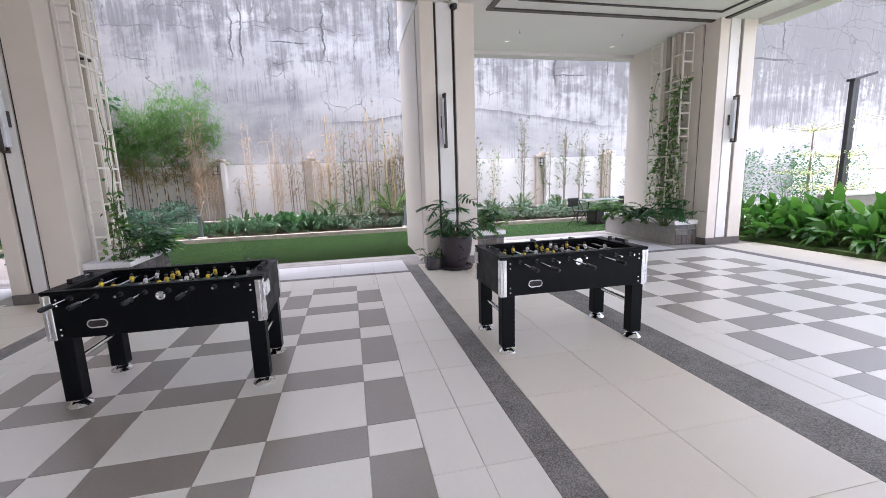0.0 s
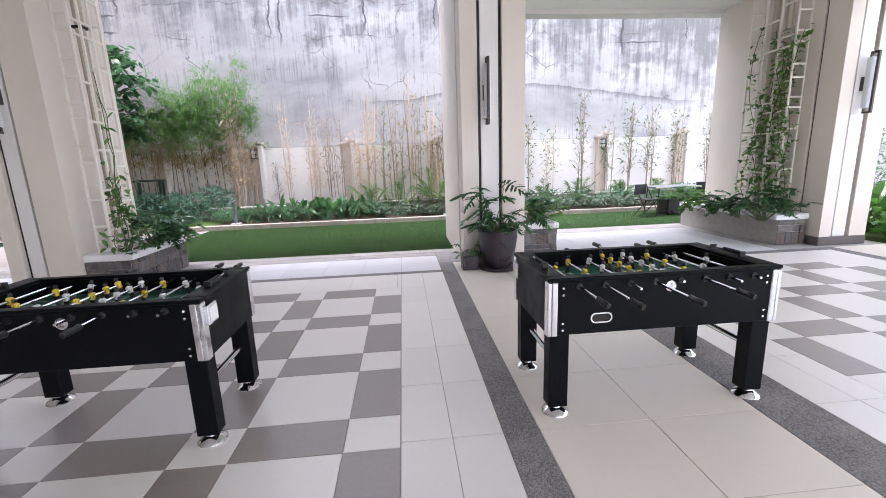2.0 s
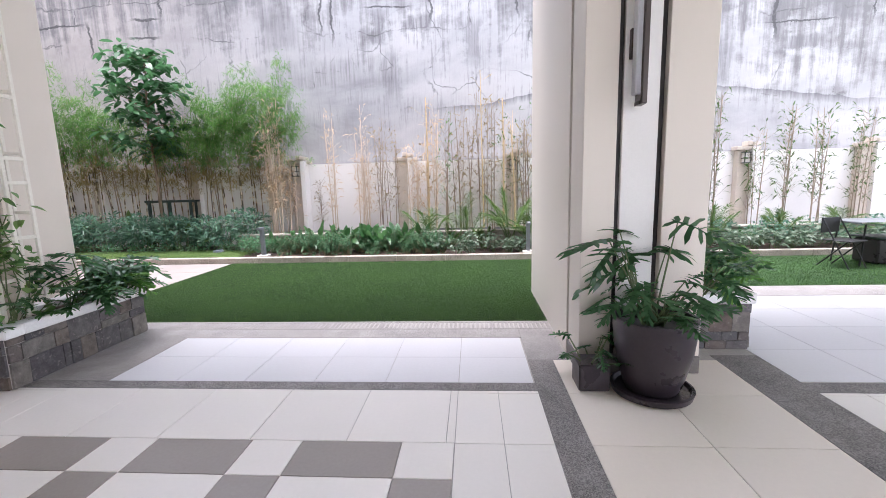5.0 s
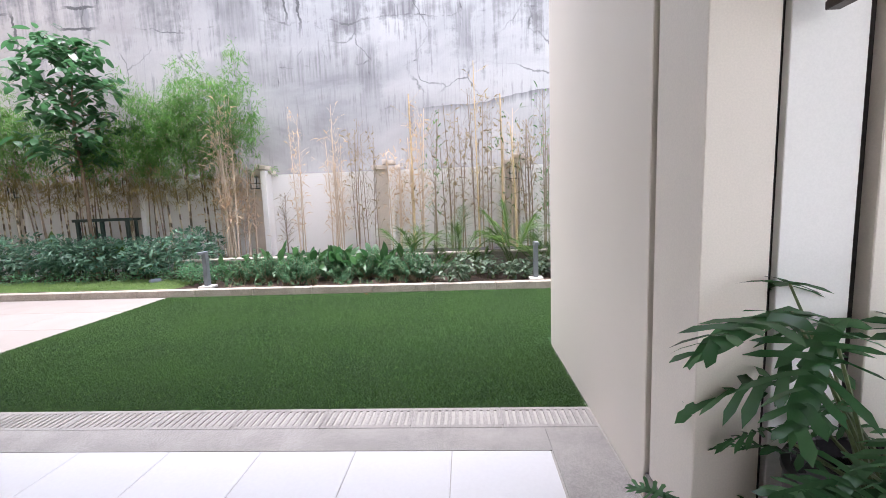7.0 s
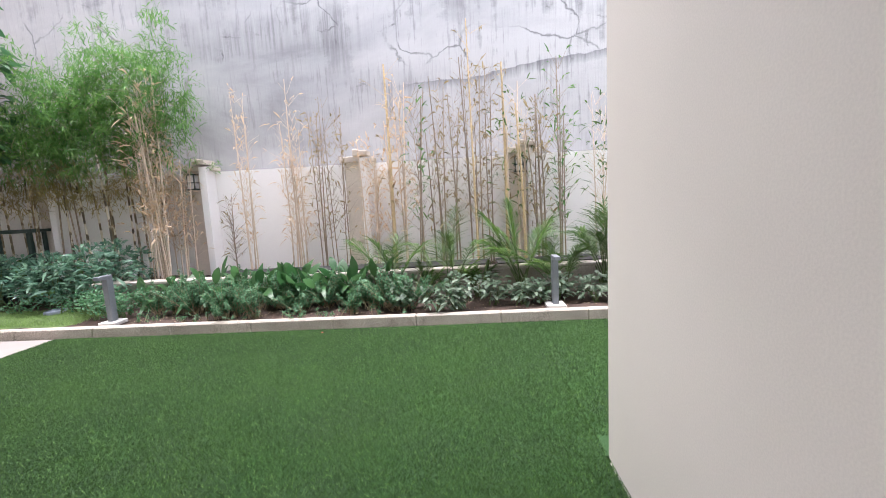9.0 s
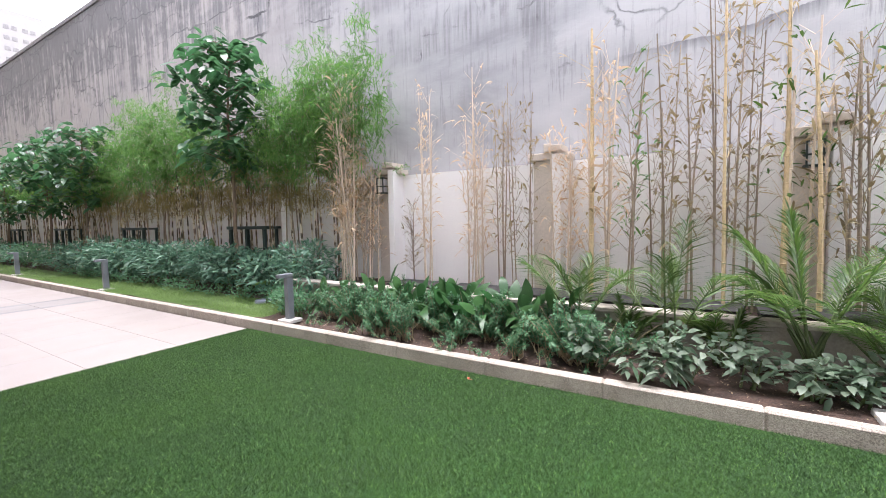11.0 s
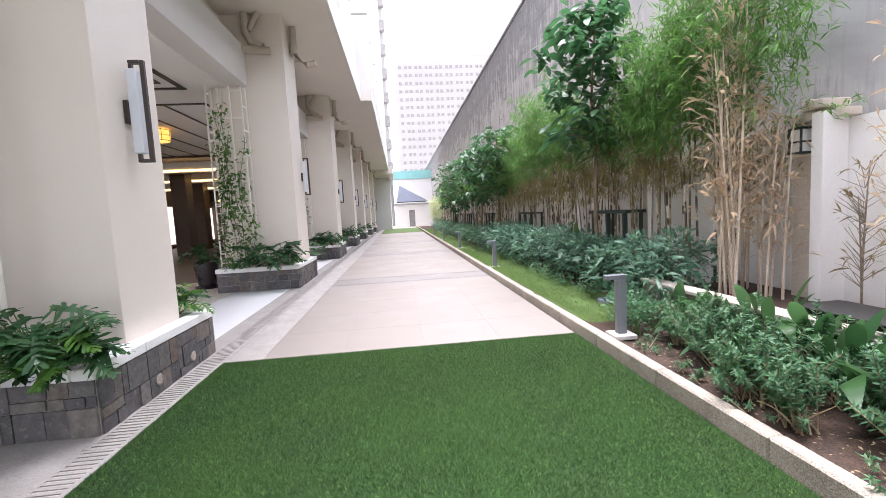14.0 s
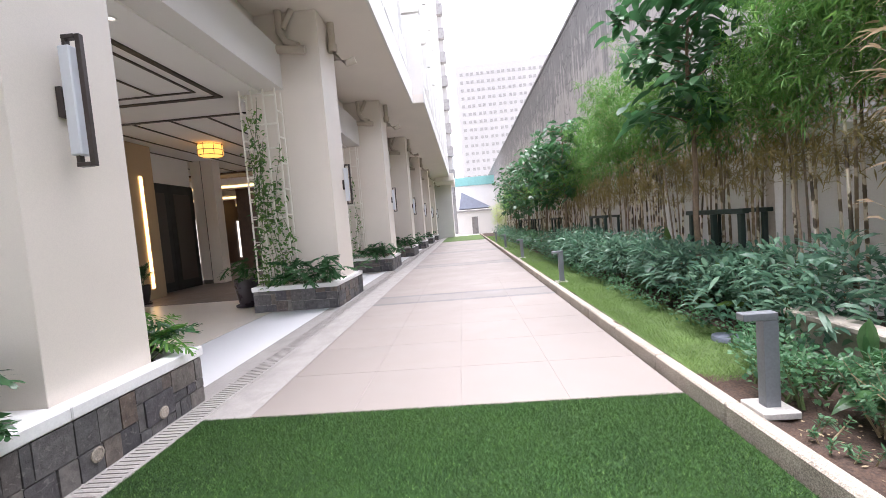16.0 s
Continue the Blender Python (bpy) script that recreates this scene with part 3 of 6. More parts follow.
# granite bands set flush between the tiles
bm = bmesh.new()
for x0, x1, y0, y1 in ((1.0, 1.21, -7, 6.45), (2.55, 2.93, -7, 7.1), (-3.37, -3.16, -7, 6.3), (7.0, 7.2, -7, 6.6)):
    box(bm, x0 + 0.002, x1 - 0.002, y0, y1, -0.0105, 0.0)
box(bm, -3.1, 1.0, 6.452, 6.573, -0.0105, 0.0)
box(bm, 1.0, 1.21, 6.452, 7.0, -0.0105, 0.0)
box(bm, 2.93, 7.0, 6.452, 6.6, -0.0105, 0.0)
part("granite_band", bm, M_GRANITE, floor, "dark washed granite stripe")
bm = bmesh.new()
box(bm, -3.1, -2.432, 6.575, 7.772, -0.0105, 0.001)
box(bm, 1.002, 1.34, 7.0, 7.772, -0.0105, 0.001)
box(bm, -2.43, 1.0, 7.532, 7.772, -0.0105, 0.001)
box(bm, -45, -3.1, 7.56, 7.772, -0.0105, 0.001)
box(bm, 2.2, 6.4, 8.982, 9.25, -0.0105, 0.001)
part("granite_border", bm, M_GRANITE_PALE, floor, "pale washed granite border")
for i in range(7):
    c = -10.05 - 6.1 * i
    bm = bmesh.new()
    box(bm, c + 0.97, c + 5.15, 6.42, 7.555, -0.0105, 0.0)
    part("threshold_slab", bm, M_THRESHOLD, floor, "white porcelain threshold")

# slotted drain along the hall edge
drain = thing("drain_channel", "pale washed granite slotted drain along the paving", "drain", kind="structure")
part("channel", boxed(-46, 1.34, 7.774, 8.03, -0.05, -0.045), M_VOID, drain)
bm = bmesh.new()
box(bm, 0.003, 0.597, 0, 0.035, -0.035, 0.004, 0.003)
box(bm, 0.003, 0.597, 0.22, 0.255, -0.035, 0.004, 0.003)
for k in range(13):
    x = 0.003 + k * 0.0475
    box(bm, x, x + 0.027, 0.034, 0.221, -0.034, 0.003)
grate = mesh_of("grate", bm, M_GRANITE_PALE)
for k in range(78):
    piece("grate", grate, drain, pose(0.74 - 0.6 * k, 7.774, 0))

# outside: turf, paving, kerb, beds
structure("turf_base", boxed(-4.445, 1.34, 8.032, 11.83, -0.05, -0.004), M_TURF_BASE, "green artificial turf backing", "turf")
structure("turf_base_2", boxed(1.34, 12.0, 9.5, 11.83, -0.05, -0.004), M_TURF_BASE, "green artificial turf backing beside the pier", "turf")
structure("turf_base_3", boxed(1.2, 2.284, 9.3, 9.499, -0.05, -0.002), M_TURF_BASE, "green turf backing at the pier foot", "turf")
structure("granite_edge", boxed(2.285, 12.0, 9.252, 9.498, -0.05, 0.0), M_GRANITE_PALE, "pale granite strip before the turf", "pavement")
pavement = structure("pavement", boxed(-46, -4.445, 8.032, 11.83, -0.06, -0.003), M_PAVE, "beige paved walkway with grey cross bands", "pavement")
part("granite_margin", boxed(-46, -4.447, 8.033, 8.42, -0.0115, 0.001), M_GRANITE_PALE, pavement, "pale washed granite margin")
x = -4.45
bands = [-9.2 - 6.15 * i for i in range(4)]
while x > -34:
    grey = any(x - 0.5 < g <= x + 0.45 for g in bands)
    for j in range(4):
        y0, w = 8.423 + j * 0.852, 0.85
        if grey:
            for a, run, mat in ((0.0, 0.14, M_PAVE_GREY), (0.14, 0.62, M_PAVE_MID), (0.76, 0.14, M_PAVE_GREY)):
                piece("paving_band", tile_mesh(run - GAP / 2, w - GAP, mat), pavement, pose(x - a - run + GAP / 2, y0, 0))
        else:
            piece("paving_slab", tile_mesh(0.9 - GAP, w - GAP, M_PAVE), pavement, pose(x - 0.9 + GAP / 2, y0, 0))
    x -= 0.9
structure("lawn_far", boxed(-46, -34.0, 8.43, 11.82, -0.002, 0.01), M_LAWN_BASE, "green lawn at the end of the walkway", "lawn")
kerb = thing("kerb", "washed pebble kerb edging the planting bed", "kerb", kind="structure")
bm = bmesh.new()
for k in range(60):
    x1 = 12 - k
    box(bm, x1 - 0.9995, x1, 11.86, 11.965, -0.05, 0.118, 0.014)
part("kerb_stones", bm, M_KERB, kerb)

bm = bmesh.new()
gx, gy = 240, 14
grid = [[bm.verts.new((-46 + 60 * i / gx, 11.92 + 2.4 * j / gy, 0.085 + 0.05 * noise.noise((i * 0.31, j * 0.6, 3)) + 0.04 * noise.noise((i * 1.3, j * 1.5, 7)))) for j in range(gy + 1)] for i in range(gx + 1)]
for i in range(gx):
    for j in range(gy):
        bm.faces.new((grid[i][j], grid[i + 1][j], grid[i + 1][j + 1], grid[i][j + 1]))
smooth(structure("planting_bed", bm, M_SOIL, "brown soil planting bed behind the kerb", "soil"))

# ---- retaining wall and garden wall ----
bm = boxed(-75, 45, 14.6, 15.4, -0.1, 8.4)
box(bm, -75, 45, 14.56, 15.45, 8.4, 8.52)
structure("wall_retaining", bm, M_WALL, "tall stained whitewashed concrete retaining wall", "wall")
low_wall = structure("wall_garden", boxed(-46, 14, 14.22, 14.5, -0.1, 2.12), M_LOWWALL, "low cream painted garden wall", "wall")
for k in range(-16, 6):
    x = -1.1 + 2.7 * k
    post = thing("garden_post", "tan garden wall post with pale fin and crossed cap", "post", x, 0, 0, group="garden wall posts")
    part("shaft", boxed(-0.2, 0.07, 14.03, 14.217, 0.05, 2.12, 0.008), M_POST, post)
    part("fin", boxed(0.073, 0.19, 13.94, 14.217, 0.05, 2.19, 0.006), M_LOWWALL, post, "pale painted fin")
    bm = boxed(-0.27, 0.07, 13.98, 14.217, 2.123, 2.22, 0.01)
    box(bm, 0.055, 0.21, 13.9, 14.21, 2.223, 2.3, 0.008)
    box(bm, -0.04, 0.05, 13.95, 14.2, 2.223, 2.33, 0.008)
    box(bm, 0.212, 0.3, 14.02, 14.217, 2.123, 2.2, 0.008)
    part("cap", bm, M_POST, post)
    if k % 2 == 1 or k == 1:
        lamp = thing("wall_lantern", "dark framed wall lantern with frosted glass", "wall lamp", x - 0.06, 0, 0, group="garden wall lanterns")
        bm = bmesh.new()
        for zz in (1.82, 2.06):
            box(bm, -0.075, 0.075, 13.9, 14.038, zz, zz + 0.02)
        for sx in (-0.07, 0.055):
            box(bm, sx, sx + 0.015, 13.9, 13.915, 1.84, 2.06)
        box(bm, -0.075, 0.075, 13.9, 14.038, 1.93, 1.945)
        part("frame", bm, M_GUARD, lamp)
        part("glass", boxed(-0.055, 0.055, 13.92, 14.03, 1.842, 1.928), M_WHITE_PLASTIC, lamp, "frosted glass")
        part("glass", boxed(-0.055, 0.055, 13.92, 14.03, 1.947, 2.058), M_WHITE_PLASTIC, lamp, "frosted glass")
bm = bmesh.new()
box(bm, -4.9, 14, 12.92, 13.02, 0.0, 0.44, 0.008)
box(bm, -4.9, 14, 12.86, 13.05, 0.441, 0.49, 0.01)
structure("planter_wall", bm, M_PLANTER, "low cream planter wall in the bed", "planter wall")
structure("planter_soil", boxed(-4.9, 14, 13.02, 14.22, 0.1, 0.36), M_SOIL, "dark soil behind the planter wall", "soil")

# ---- the building ----
# unseen wall, added to hold back light; open past x = -1
structure("wall_back", boxed(-48, -1.0, -7.3, -7.0, 0, 4.6), M_FACADE_WHITE, "plain pale unseen back wall, its length set for the hall light", "wall")
structure("ceiling", boxed(-48, 8.3, -7.3, 6.448, 4.3, 4.75), M_CEIL, "white painted hall ceiling with dark timber lines", "ceiling")
structure("ceiling_2", boxed(1.342, 8.3, 6.45, 9.45, 4.3, 4.75), M_CEIL, "white painted porch ceiling", "ceiling")
structure("beam_edge", boxed(2.281, 8.3, 9.2, 9.5, 4.22, 4.3), M_FACADE_WHITE, "white ceiling edge beam", "beam")
structure("beam_side", boxed(7.9, 8.3, -7.3, 6.7, 4.2, 4.3), M_FACADE_WHITE, "white side edge beam", "beam")
structure("beam_front", boxed(-48, 1.34, 6.45, 6.9, 4.33, 5.15), M_FACADE_WHITE, "white painted beam over the bays", "beam")
structure("wall_upper", boxed(-48, 8.3, 6.3, 6.45, 4.76, 5.8), M_FACADE, "beige wall above the beam", "wall")
bm = boxed(-16.4, 8.5, 6.45, 8.72, 5.8, 6.1)
structure("soffit", bm, M_FACADE, "beige painted soffit of the floor above", "soffit")
structure("soffit_2", boxed(-40.5, -16.4, 6.45, 9.15, 5.8, 6.1), M_FACADE, "beige painted soffit stepping out", "soffit")
structure("soffit_3", boxed(-48, -40.5, 6.45, 9.6, 5.4, 6.1), M_FACADE, "beige painted soffit at the far bays", "soffit")

# timber lines on the ceiling
trims = thing("ceiling_trim", "dark timber line pattern on the white ceiling", "trim", kind="structure")


def trim_frame(x0, x1, y0, y1, w=0.09, lines=()):
    bm = bmesh.new()
    z0, z1 = 4.275, 4.2985
    box(bm, x0, x1, y0, y0 + w, z0, z1)
    box(bm, x0, x1, y1 - w, y1, z0, z1)
    box(bm, x0, x0 + w, y0 + w, y1 - w, z0, z1)
    box(bm, x1 - w, x1, y0 + w, y1 - w, z0, z1)
    for u0, u1, v0, v1 in lines:
        box(bm, u0, u1, v0, v1, z0 + 0.003, z1 - 0.001)
    part("trim_frame", bm, M_TRIM, trims)


trim_frame(2.55, 7.25, -6.0, 6.95, 0.1, ((2.95, 6.85, 6.45, 6.5), (2.95, 3.0, -5, 6.45), (6.8, 6.85, -5, 6.45)))
trim_frame(-3.1, 1.0, -6.0, 6.3, 0.1, ((-2.7, 0.6, 5.8, 5.85),))
trim_frame(-9.5, -4.6, 3.4, 5.7, 0.1, ((-9.1, -5.0, 5.35, 5.4), (-9.1, -9.05, 3.8, 5.35), (-9.1, -5.0, 4.6, 4.64), (-8.2, -8.16, 4.0, 4.6), (-7.2, -7.16, 4.64, 5.35)))
trim_frame(-21.5, -10.6, 0.0, 5.6, 0.08, tuple((-21.4 + 0.0, -10.7, yy, yy + 0.05) for yy in (1.0, 1.9, 2.8, 3.7, 4.6)))
trim_frame(-33.0, -22.5, 0.0, 5.6, 0.08, tuple((-32.9, -22.6, yy, yy + 0.05) for yy in (1.4, 2.8, 4.2)))


def downlight(x, y, z=4.3):
    d = thing("downlight", "round recessed white ceiling downlight", "downlight", x, y, z, group="ceiling downlights")
    part("ring", lathe([(0.045, -0.004), (0.07, -0.012), (0.072, -0.002), (0.05, -0.001)], 16), M_WHITE_PLASTIC, d)
    part("lens", lathe([(0.044, -0.0045), (0.044, -0.002)], 14), M_DOWNLIGHT, d)


for x, y in ((3.54, 8.54), (6.09, 8.63), (7.55, 5.4), (7.55, 3.2), (-6.4, 6.1), (-8.6, 2.9), (-14, 5.9), (-9.9, 5.95), (-18, 0.6), (-23, 1)):
    downlight(x, y)
for x, y in ((3.54, 7.86), (5.75, 7.8)):
    s = thing("sprinkler_head", "small metal sprinkler head under the ceiling", "sprinkler", x, y, 4.3)
    bm = tube(bmesh.new(), [(0, 0, -0.001), (0, 0, -0.05)], 0.012)
    tube(bm, [(0, 0, -0.05), (0, 0, -0.055)], 0.03, 10)
    part("head", bm, M_CHROME, s)
cam_dome = thing("security_camera", "small dark dome security camera at the ceiling", "security camera", 1.93, 6.72, 4.3)
part("dome", lathe([(0.02, -0.12), (0.05, -0.105), (0.065, -0.06), (0.06, -0.045)], 18), M_GRIP, cam_dome)
part("mount", lathe([(0.06, -0.044), (0.075, -0.03), (0.075, -0.001)], 18), M_WHITE_PLASTIC, cam_dome)


def sconce(x, y, z0, facing, depth=0.12):
    """Tall wall light: bronze bracket frame and a white acrylic tube. facing: +1 shines to +y, -1 to -y."""
    h = 0.87
    s = thing("wall_sconce", "tall bronze framed wall sconce with white acrylic tube", "wall lamp", x, y, z0, 0 if facing > 0 else 180, "tall column sconces")
    bm = bmesh.new()
    box(bm, -0.017, 0.017, 0.15, 0.185, 0, h, 0.003)
    box(bm, -0.024, 0.024, 0.06, 0.149, h - 0.028, h, 0.003)
    box(bm, -0.024, 0.024, 0.06, 0.149, 0, 0.028, 0.003)
    box(bm, -0.02, 0.02, 0.06, 0.085, h - 0.075, h - 0.029, 0.002)
    box(bm, -0.02, 0.02, 0.06, 0.085, 0.029, 0.075, 0.002)
    part("frame", bm, M_BRONZE, s)
    part("back_plate", boxed(-0.05, 0.05, 0.001, 0.042, 0.33, 0.53, 0.004), M_BRONZE, s)
    part("tube", boxed(-0.042, 0.042, 0.043, 0.125, 0.075, h - 0.075, 0.008), M_ACRYLIC, s, "white acrylic tube")


def column(name, x0, x1, y0, y1, top, inner=True, base=0.0, lo=0.29, hi=0.61):
    """A clad column: painted core, front pilasters, pale recessed panel and dark grooves, stone skirting."""
    c = thing(name, "beige painted column with dark grooves and stone skirting", "column", kind="structure")
    g = 0.045
    if not inner:
        part("core", boxed(x0, x1, y0, y1, base, top, 0.004), M_COLUMN, c)
        return c
    w = x1 - x0
    part("core", boxed(x0, x1, y0 + 0.392, y1, base, top, 0.004), M_COLUMN, c)
    part("groove_back", boxed(x0 + 0.03, x1 - 0.03, y0 + 0.06, y0 + 0.388, base, top), M_GROOVE, c)
    a, b = x0 + w * lo, x0 + w * hi
    part("pilaster", boxed(x0 + 0.01, a - g / 2, y0, y0 + 0.36, base + 0.14, top, 0.004), M_COLUMN, c)
    part("pilaster", boxed(b + g / 2, x1 - 0.01, y0, y0 + 0.36, base + 0.14, top, 0.004), M_COLUMN, c)
    part("panel", boxed(a + g / 2, b - g / 2, y0 + 0.025, y0 + 0.059, base + 0.14, top, 0.003), M_COLUMN_PALE, c, "pale recessed panel")
    part("skirting", boxed(x0 + 0.004, x1 - 0.004, y0 - 0.006, y0 + 0.384, base, base + 0.138, 0.003), M_SKIRT, c, "brown stone skirting")
    return c


column("column", -4.48, -3.63, 6.33, 7.64, 5.8, lo=0.26, hi=0.51)
column("column", 1.35, 2.28, 6.75, 9.29, 5.8)
column("column", 7.06, 7.9, 6.72, 9.35, 5.8)
sconce(1.72, 6.775, 2.01, -1)
sconce(7.45, 6.745, 2.02, -1)
sconce(-4.15, 6.355, 2.02, -1)
sconce(-4.0, 7.64, 2.01, 1)
SPACING = 6.1
CX = [-10.05 - SPACING * i for i in range(6)]
for cx in CX:
    column("column", cx - 0.5, cx + 0.5, 6.1, 7.70, 5.8, inner=False)
    sconce(cx - 0.28, 7.70, 2.02, 1)
structure("wall_end", boxed(-48, -44.5, 6.1, 9.2, 0, 5.4), M_FACADE_WHITE, "white wall closing the far bays", "wall")
structure("wall_side", boxed(-48.3, -48.0, -7.3, 6.7, 0, 4.3), M_FACADE_WHITE, "plain end wall of the lobby", "wall")


def drain_pipes(cx):
    p = thing("drain_pipe", "cream painted drain pipes at the column head", "pipe", cx, 0, 0, group="column head pipes")
    bm = bmesh.new()
    tube(bm, [(0.58, 6.98, 5.79), (0.58, 6.98, 5.4), (0.58, 7.08, 5.2), (0.58, 7.32, 5.1)], 0.075, 12)
    tube(bm, [(0.58, 7.25, 5.79), (0.58, 7.05, 5.45)], 0.06, 10)
    tube(bm, [(0.58, 6.85, 5.08), (0.58, 7.45, 5.02)], 0.08, 12)
    smooth(part("side_pipe", bm, M_PIPE, p))
    bm = bmesh.new()
    tube(bm, [(-0.1, 7.8, 5.79), (-0.1, 7.8, 5.25), (-0.1, 7.86, 5.08), (-0.1, 8.08, 4.95), (-0.1, 8.26, 5.0)], 0.075, 12)
    tube(bm, [(-0.1, 7.8, 5.36), (-0.1, 7.8, 5.2)], 0.1, 12)
    smooth(part("front_pipe", bm, M_PIPE, p))


for cx in CX:
    drain_pipes(cx)

# upper floors with stepped bay windows
facade = thing("facade", "beige apartment facade rising above the walkway", "facade", kind="structure")
part("wall", boxed(-48, -14, 6.45, 8.3, 6.1, 25), M_FACADE, facade)
part("wall", boxed(-14, -8.5, 6.45, 8.3, 6.1, 9.6), M_FACADE, facade)
part("wall", boxed(-8.5, 8.5, 6.45, 8.3, 6.1, 6.7), M_FACADE, facade)


def bay_body(w, d, h, drop):
    """Box bay whose underside slopes back to the wall."""
    bm = bmesh.new()
    rows = [(0, 0), (d, drop), (d, h), (0, h)]
    ends = [[bm.verts.new((x, y, z)) for y, z in rows] for x in (0, w)]
    bm.faces.new(ends[0])
    bm.faces.new(ends[1][::-1])
    for k in range(4):
        bm.faces.new((ends[0][k], ends[1][k], ends[1][(k + 1) % 4], ends[0][(k + 1) % 4]))
    bmesh.ops.recalc_face_normals(bm, faces=bm.faces)
    return bm


for i in range(13):
    for k in range(6):
        x, z = -8.9 - i * 2.75, 6.75 + k * 3.05
        if x > -14 and k > 0:
            continue
        d = 0.42 if x > -16 else 0.85
        bay = part("bay", bay_body(1.55, d, 1.25, 0.5), M_FACADE_WHITE, facade)
        bay.matrix_basis = pose(x - 1.55, 8.301, z - 0.35)
        win = part("window", boxed(x - 1.5, x - 0.1, 8.301, 8.33, z + 0.92, z + 2.3), M_GLASS_DARK, facade)
        part("sill", boxed(x - 1.56, x - 0.04, 8.331, 8.40, z + 0.905, z + 0.96), M_FACADE_WHITE, win)
        part("fin", boxed(x, x + 0.14, 8.301, 8.3 + d * 1.05, z - 0.55, z + 2.42, 0.004), M_FACADE_WHITE, facade)
        part("fin", boxed(x - 1.72, x - 1.6, 8.301, 8.3 + d * 0.85, z - 0.55, z + 2.42, 0.004), M_FACADE_WHITE, facade)
        if k:
            part("slab_edge", boxed(x - 2.6, x + 0.14, 8.301, 8.36, z - 0.62, z - 0.56), M_FACADE_WHITE, facade)
part("fascia", boxed(-16.4, 8.5, 8.721, 8.78, 5.78, 6.55, 0.004), M_FACADE_WHITE, facade)
part("fascia", boxed(-40.5, -16.4, 9.151, 9.2, 5.78, 6.3, 0.004), M_FACADE_WHITE, facade)

# distance
tower = thing("apartment_tower", "white apartment tower with a grid of small windows", "apartment building")
part("wall", boxed(-118, -108, 11, 62, -0.06, 40.2), M_TOWER, tower)
part("roof", boxed(-117, -109, 30, 40, 40.2, 41.4), M_TOWER, tower)
bm = bmesh.new()
for r in range(19):
    for c in range(38):
        y, z = 12.0 + c * 1.29 + (0.22 if c % 2 else 0), 2.5 + r * 1.95
        box(bm, -108.0, -107.9, y, y + 0.72, z, z + 0.72)
w = part("window_grid", bm, M_WINDOW_GREY, tower, "grey window panes")
w["kind"] = "stuff"
tower2 = thing("apartment_block", "white apartment block with grey balconies", "apartment building")
part("wall", boxed(-72, -58, 0.5, 9.3, -0.06, 46), M_TOWER, tower2)
for k in range(14):
    part("balcony", boxed(-57.999, -57.2, 8.0, 9.6, 4.2 + 3.05 * k, 5.5 + 3.05 * k), M_WINDOW_GREY, tower2)
shed = thing("low_building", "low white building with teal roof edge", "building")
part("wall", boxed(-64, -57, 9.4, 16.5, -0.06, 6.2), M_FACADE_WHITE, shed)
part("roof", boxed(-64, -56.8, 9.35, 16.6, 6.2, 7.3), M_TEAL, shed, "teal green roof edge")
awn = thing("gate_house", "small white gate house with blue grey roof", "building")
part("wall", boxed(-54, -51, 9.6, 13.4, -0.06, 2.6), M_FACADE_WHITE, awn)
bm = bmesh.new()
vs = [bm.verts.new(v) for v in ((-54.2, 9.8, 3.0), (-50.9, 9.8, 3.0), (-50.9, 13.6, 3.0), (-54.2, 13.6, 3.0), (-53.5, 10.2, 5.0), (-51.5, 10.2, 5.0))]
for f in ((0, 3, 2, 1), (0, 1, 5, 4), (1, 2, 5), (2, 3, 4, 5), (3, 0, 4)):
    bm.faces.new([vs[k] for k in f])
part("roof", bm, M_BLUE, awn, "blue grey pitched roof")
part("canopy", boxed(-54.2, -50.8, 9.4, 13.6, 2.6, 2.8), M_TOWER, awn)
part("door", boxed(-51.0, -50.95, 11.2, 11.9, 0, 2.0), M_WINDOW_GREY, awn, "dark doorway")

# ---- planters round the columns ----
bm = bmesh.new()
box(bm, -0.5, 0.5, -0.5, 0.5, -0.5, 0.5, 0.03)
STONE = mesh_of("stone", bm, M_STONE)


def clad(parent, x0, y0, x1, y1, z0, z1, nx, ny, rng, joined=None):
    """Uneven ashlar of slate pieces on an upright face from (x0, y0) to (x1, y1); (nx, ny) points outwards."""
    length = math.hypot(x1 - x0, y1 - y0)
    ux, uy = (x1 - x0) / length, (y1 - y0) / length
    ang = math.degrees(math.atan2(uy, ux))
    start = 0.0
    while start < length - 0.005:
        run = min(rng.uniform(0.26, 0.5), length - start)
        if length - start - run < 0.2:
            run = length - start
        z = z0
        while z < z1 - 0.03:
            h = min(rng.choice((0.08, 0.11, 0.14, 0.18, 0.21)), z1 - z)
            if z1 - z - h < 0.045:
                h = z1 - z
            s = start
            while s < start + run - 0.005:
                w = min(rng.choice((0.1, 0.15, 0.2, 0.27)) * rng.uniform(0.85, 1.2), start + run - s)
                if start + run - s - w < 0.06:
                    w = start + run - s
                t = rng.uniform(0.012, 0.024)
                m = pose(x0 + ux * (s + w / 2) + nx * t / 2, y0 + uy * (s + w / 2) + ny * t / 2, z + h / 2, 0, rng.uniform(-1.5, 1.5), ang) @ Matrix.Diagonal((w - 0.007, t, h - 0.007, 1))
                if joined is None:
                    piece("stone", STONE, parent, m)
                else:
                    joined.append(m)
                s += w
            z += h
        start += run


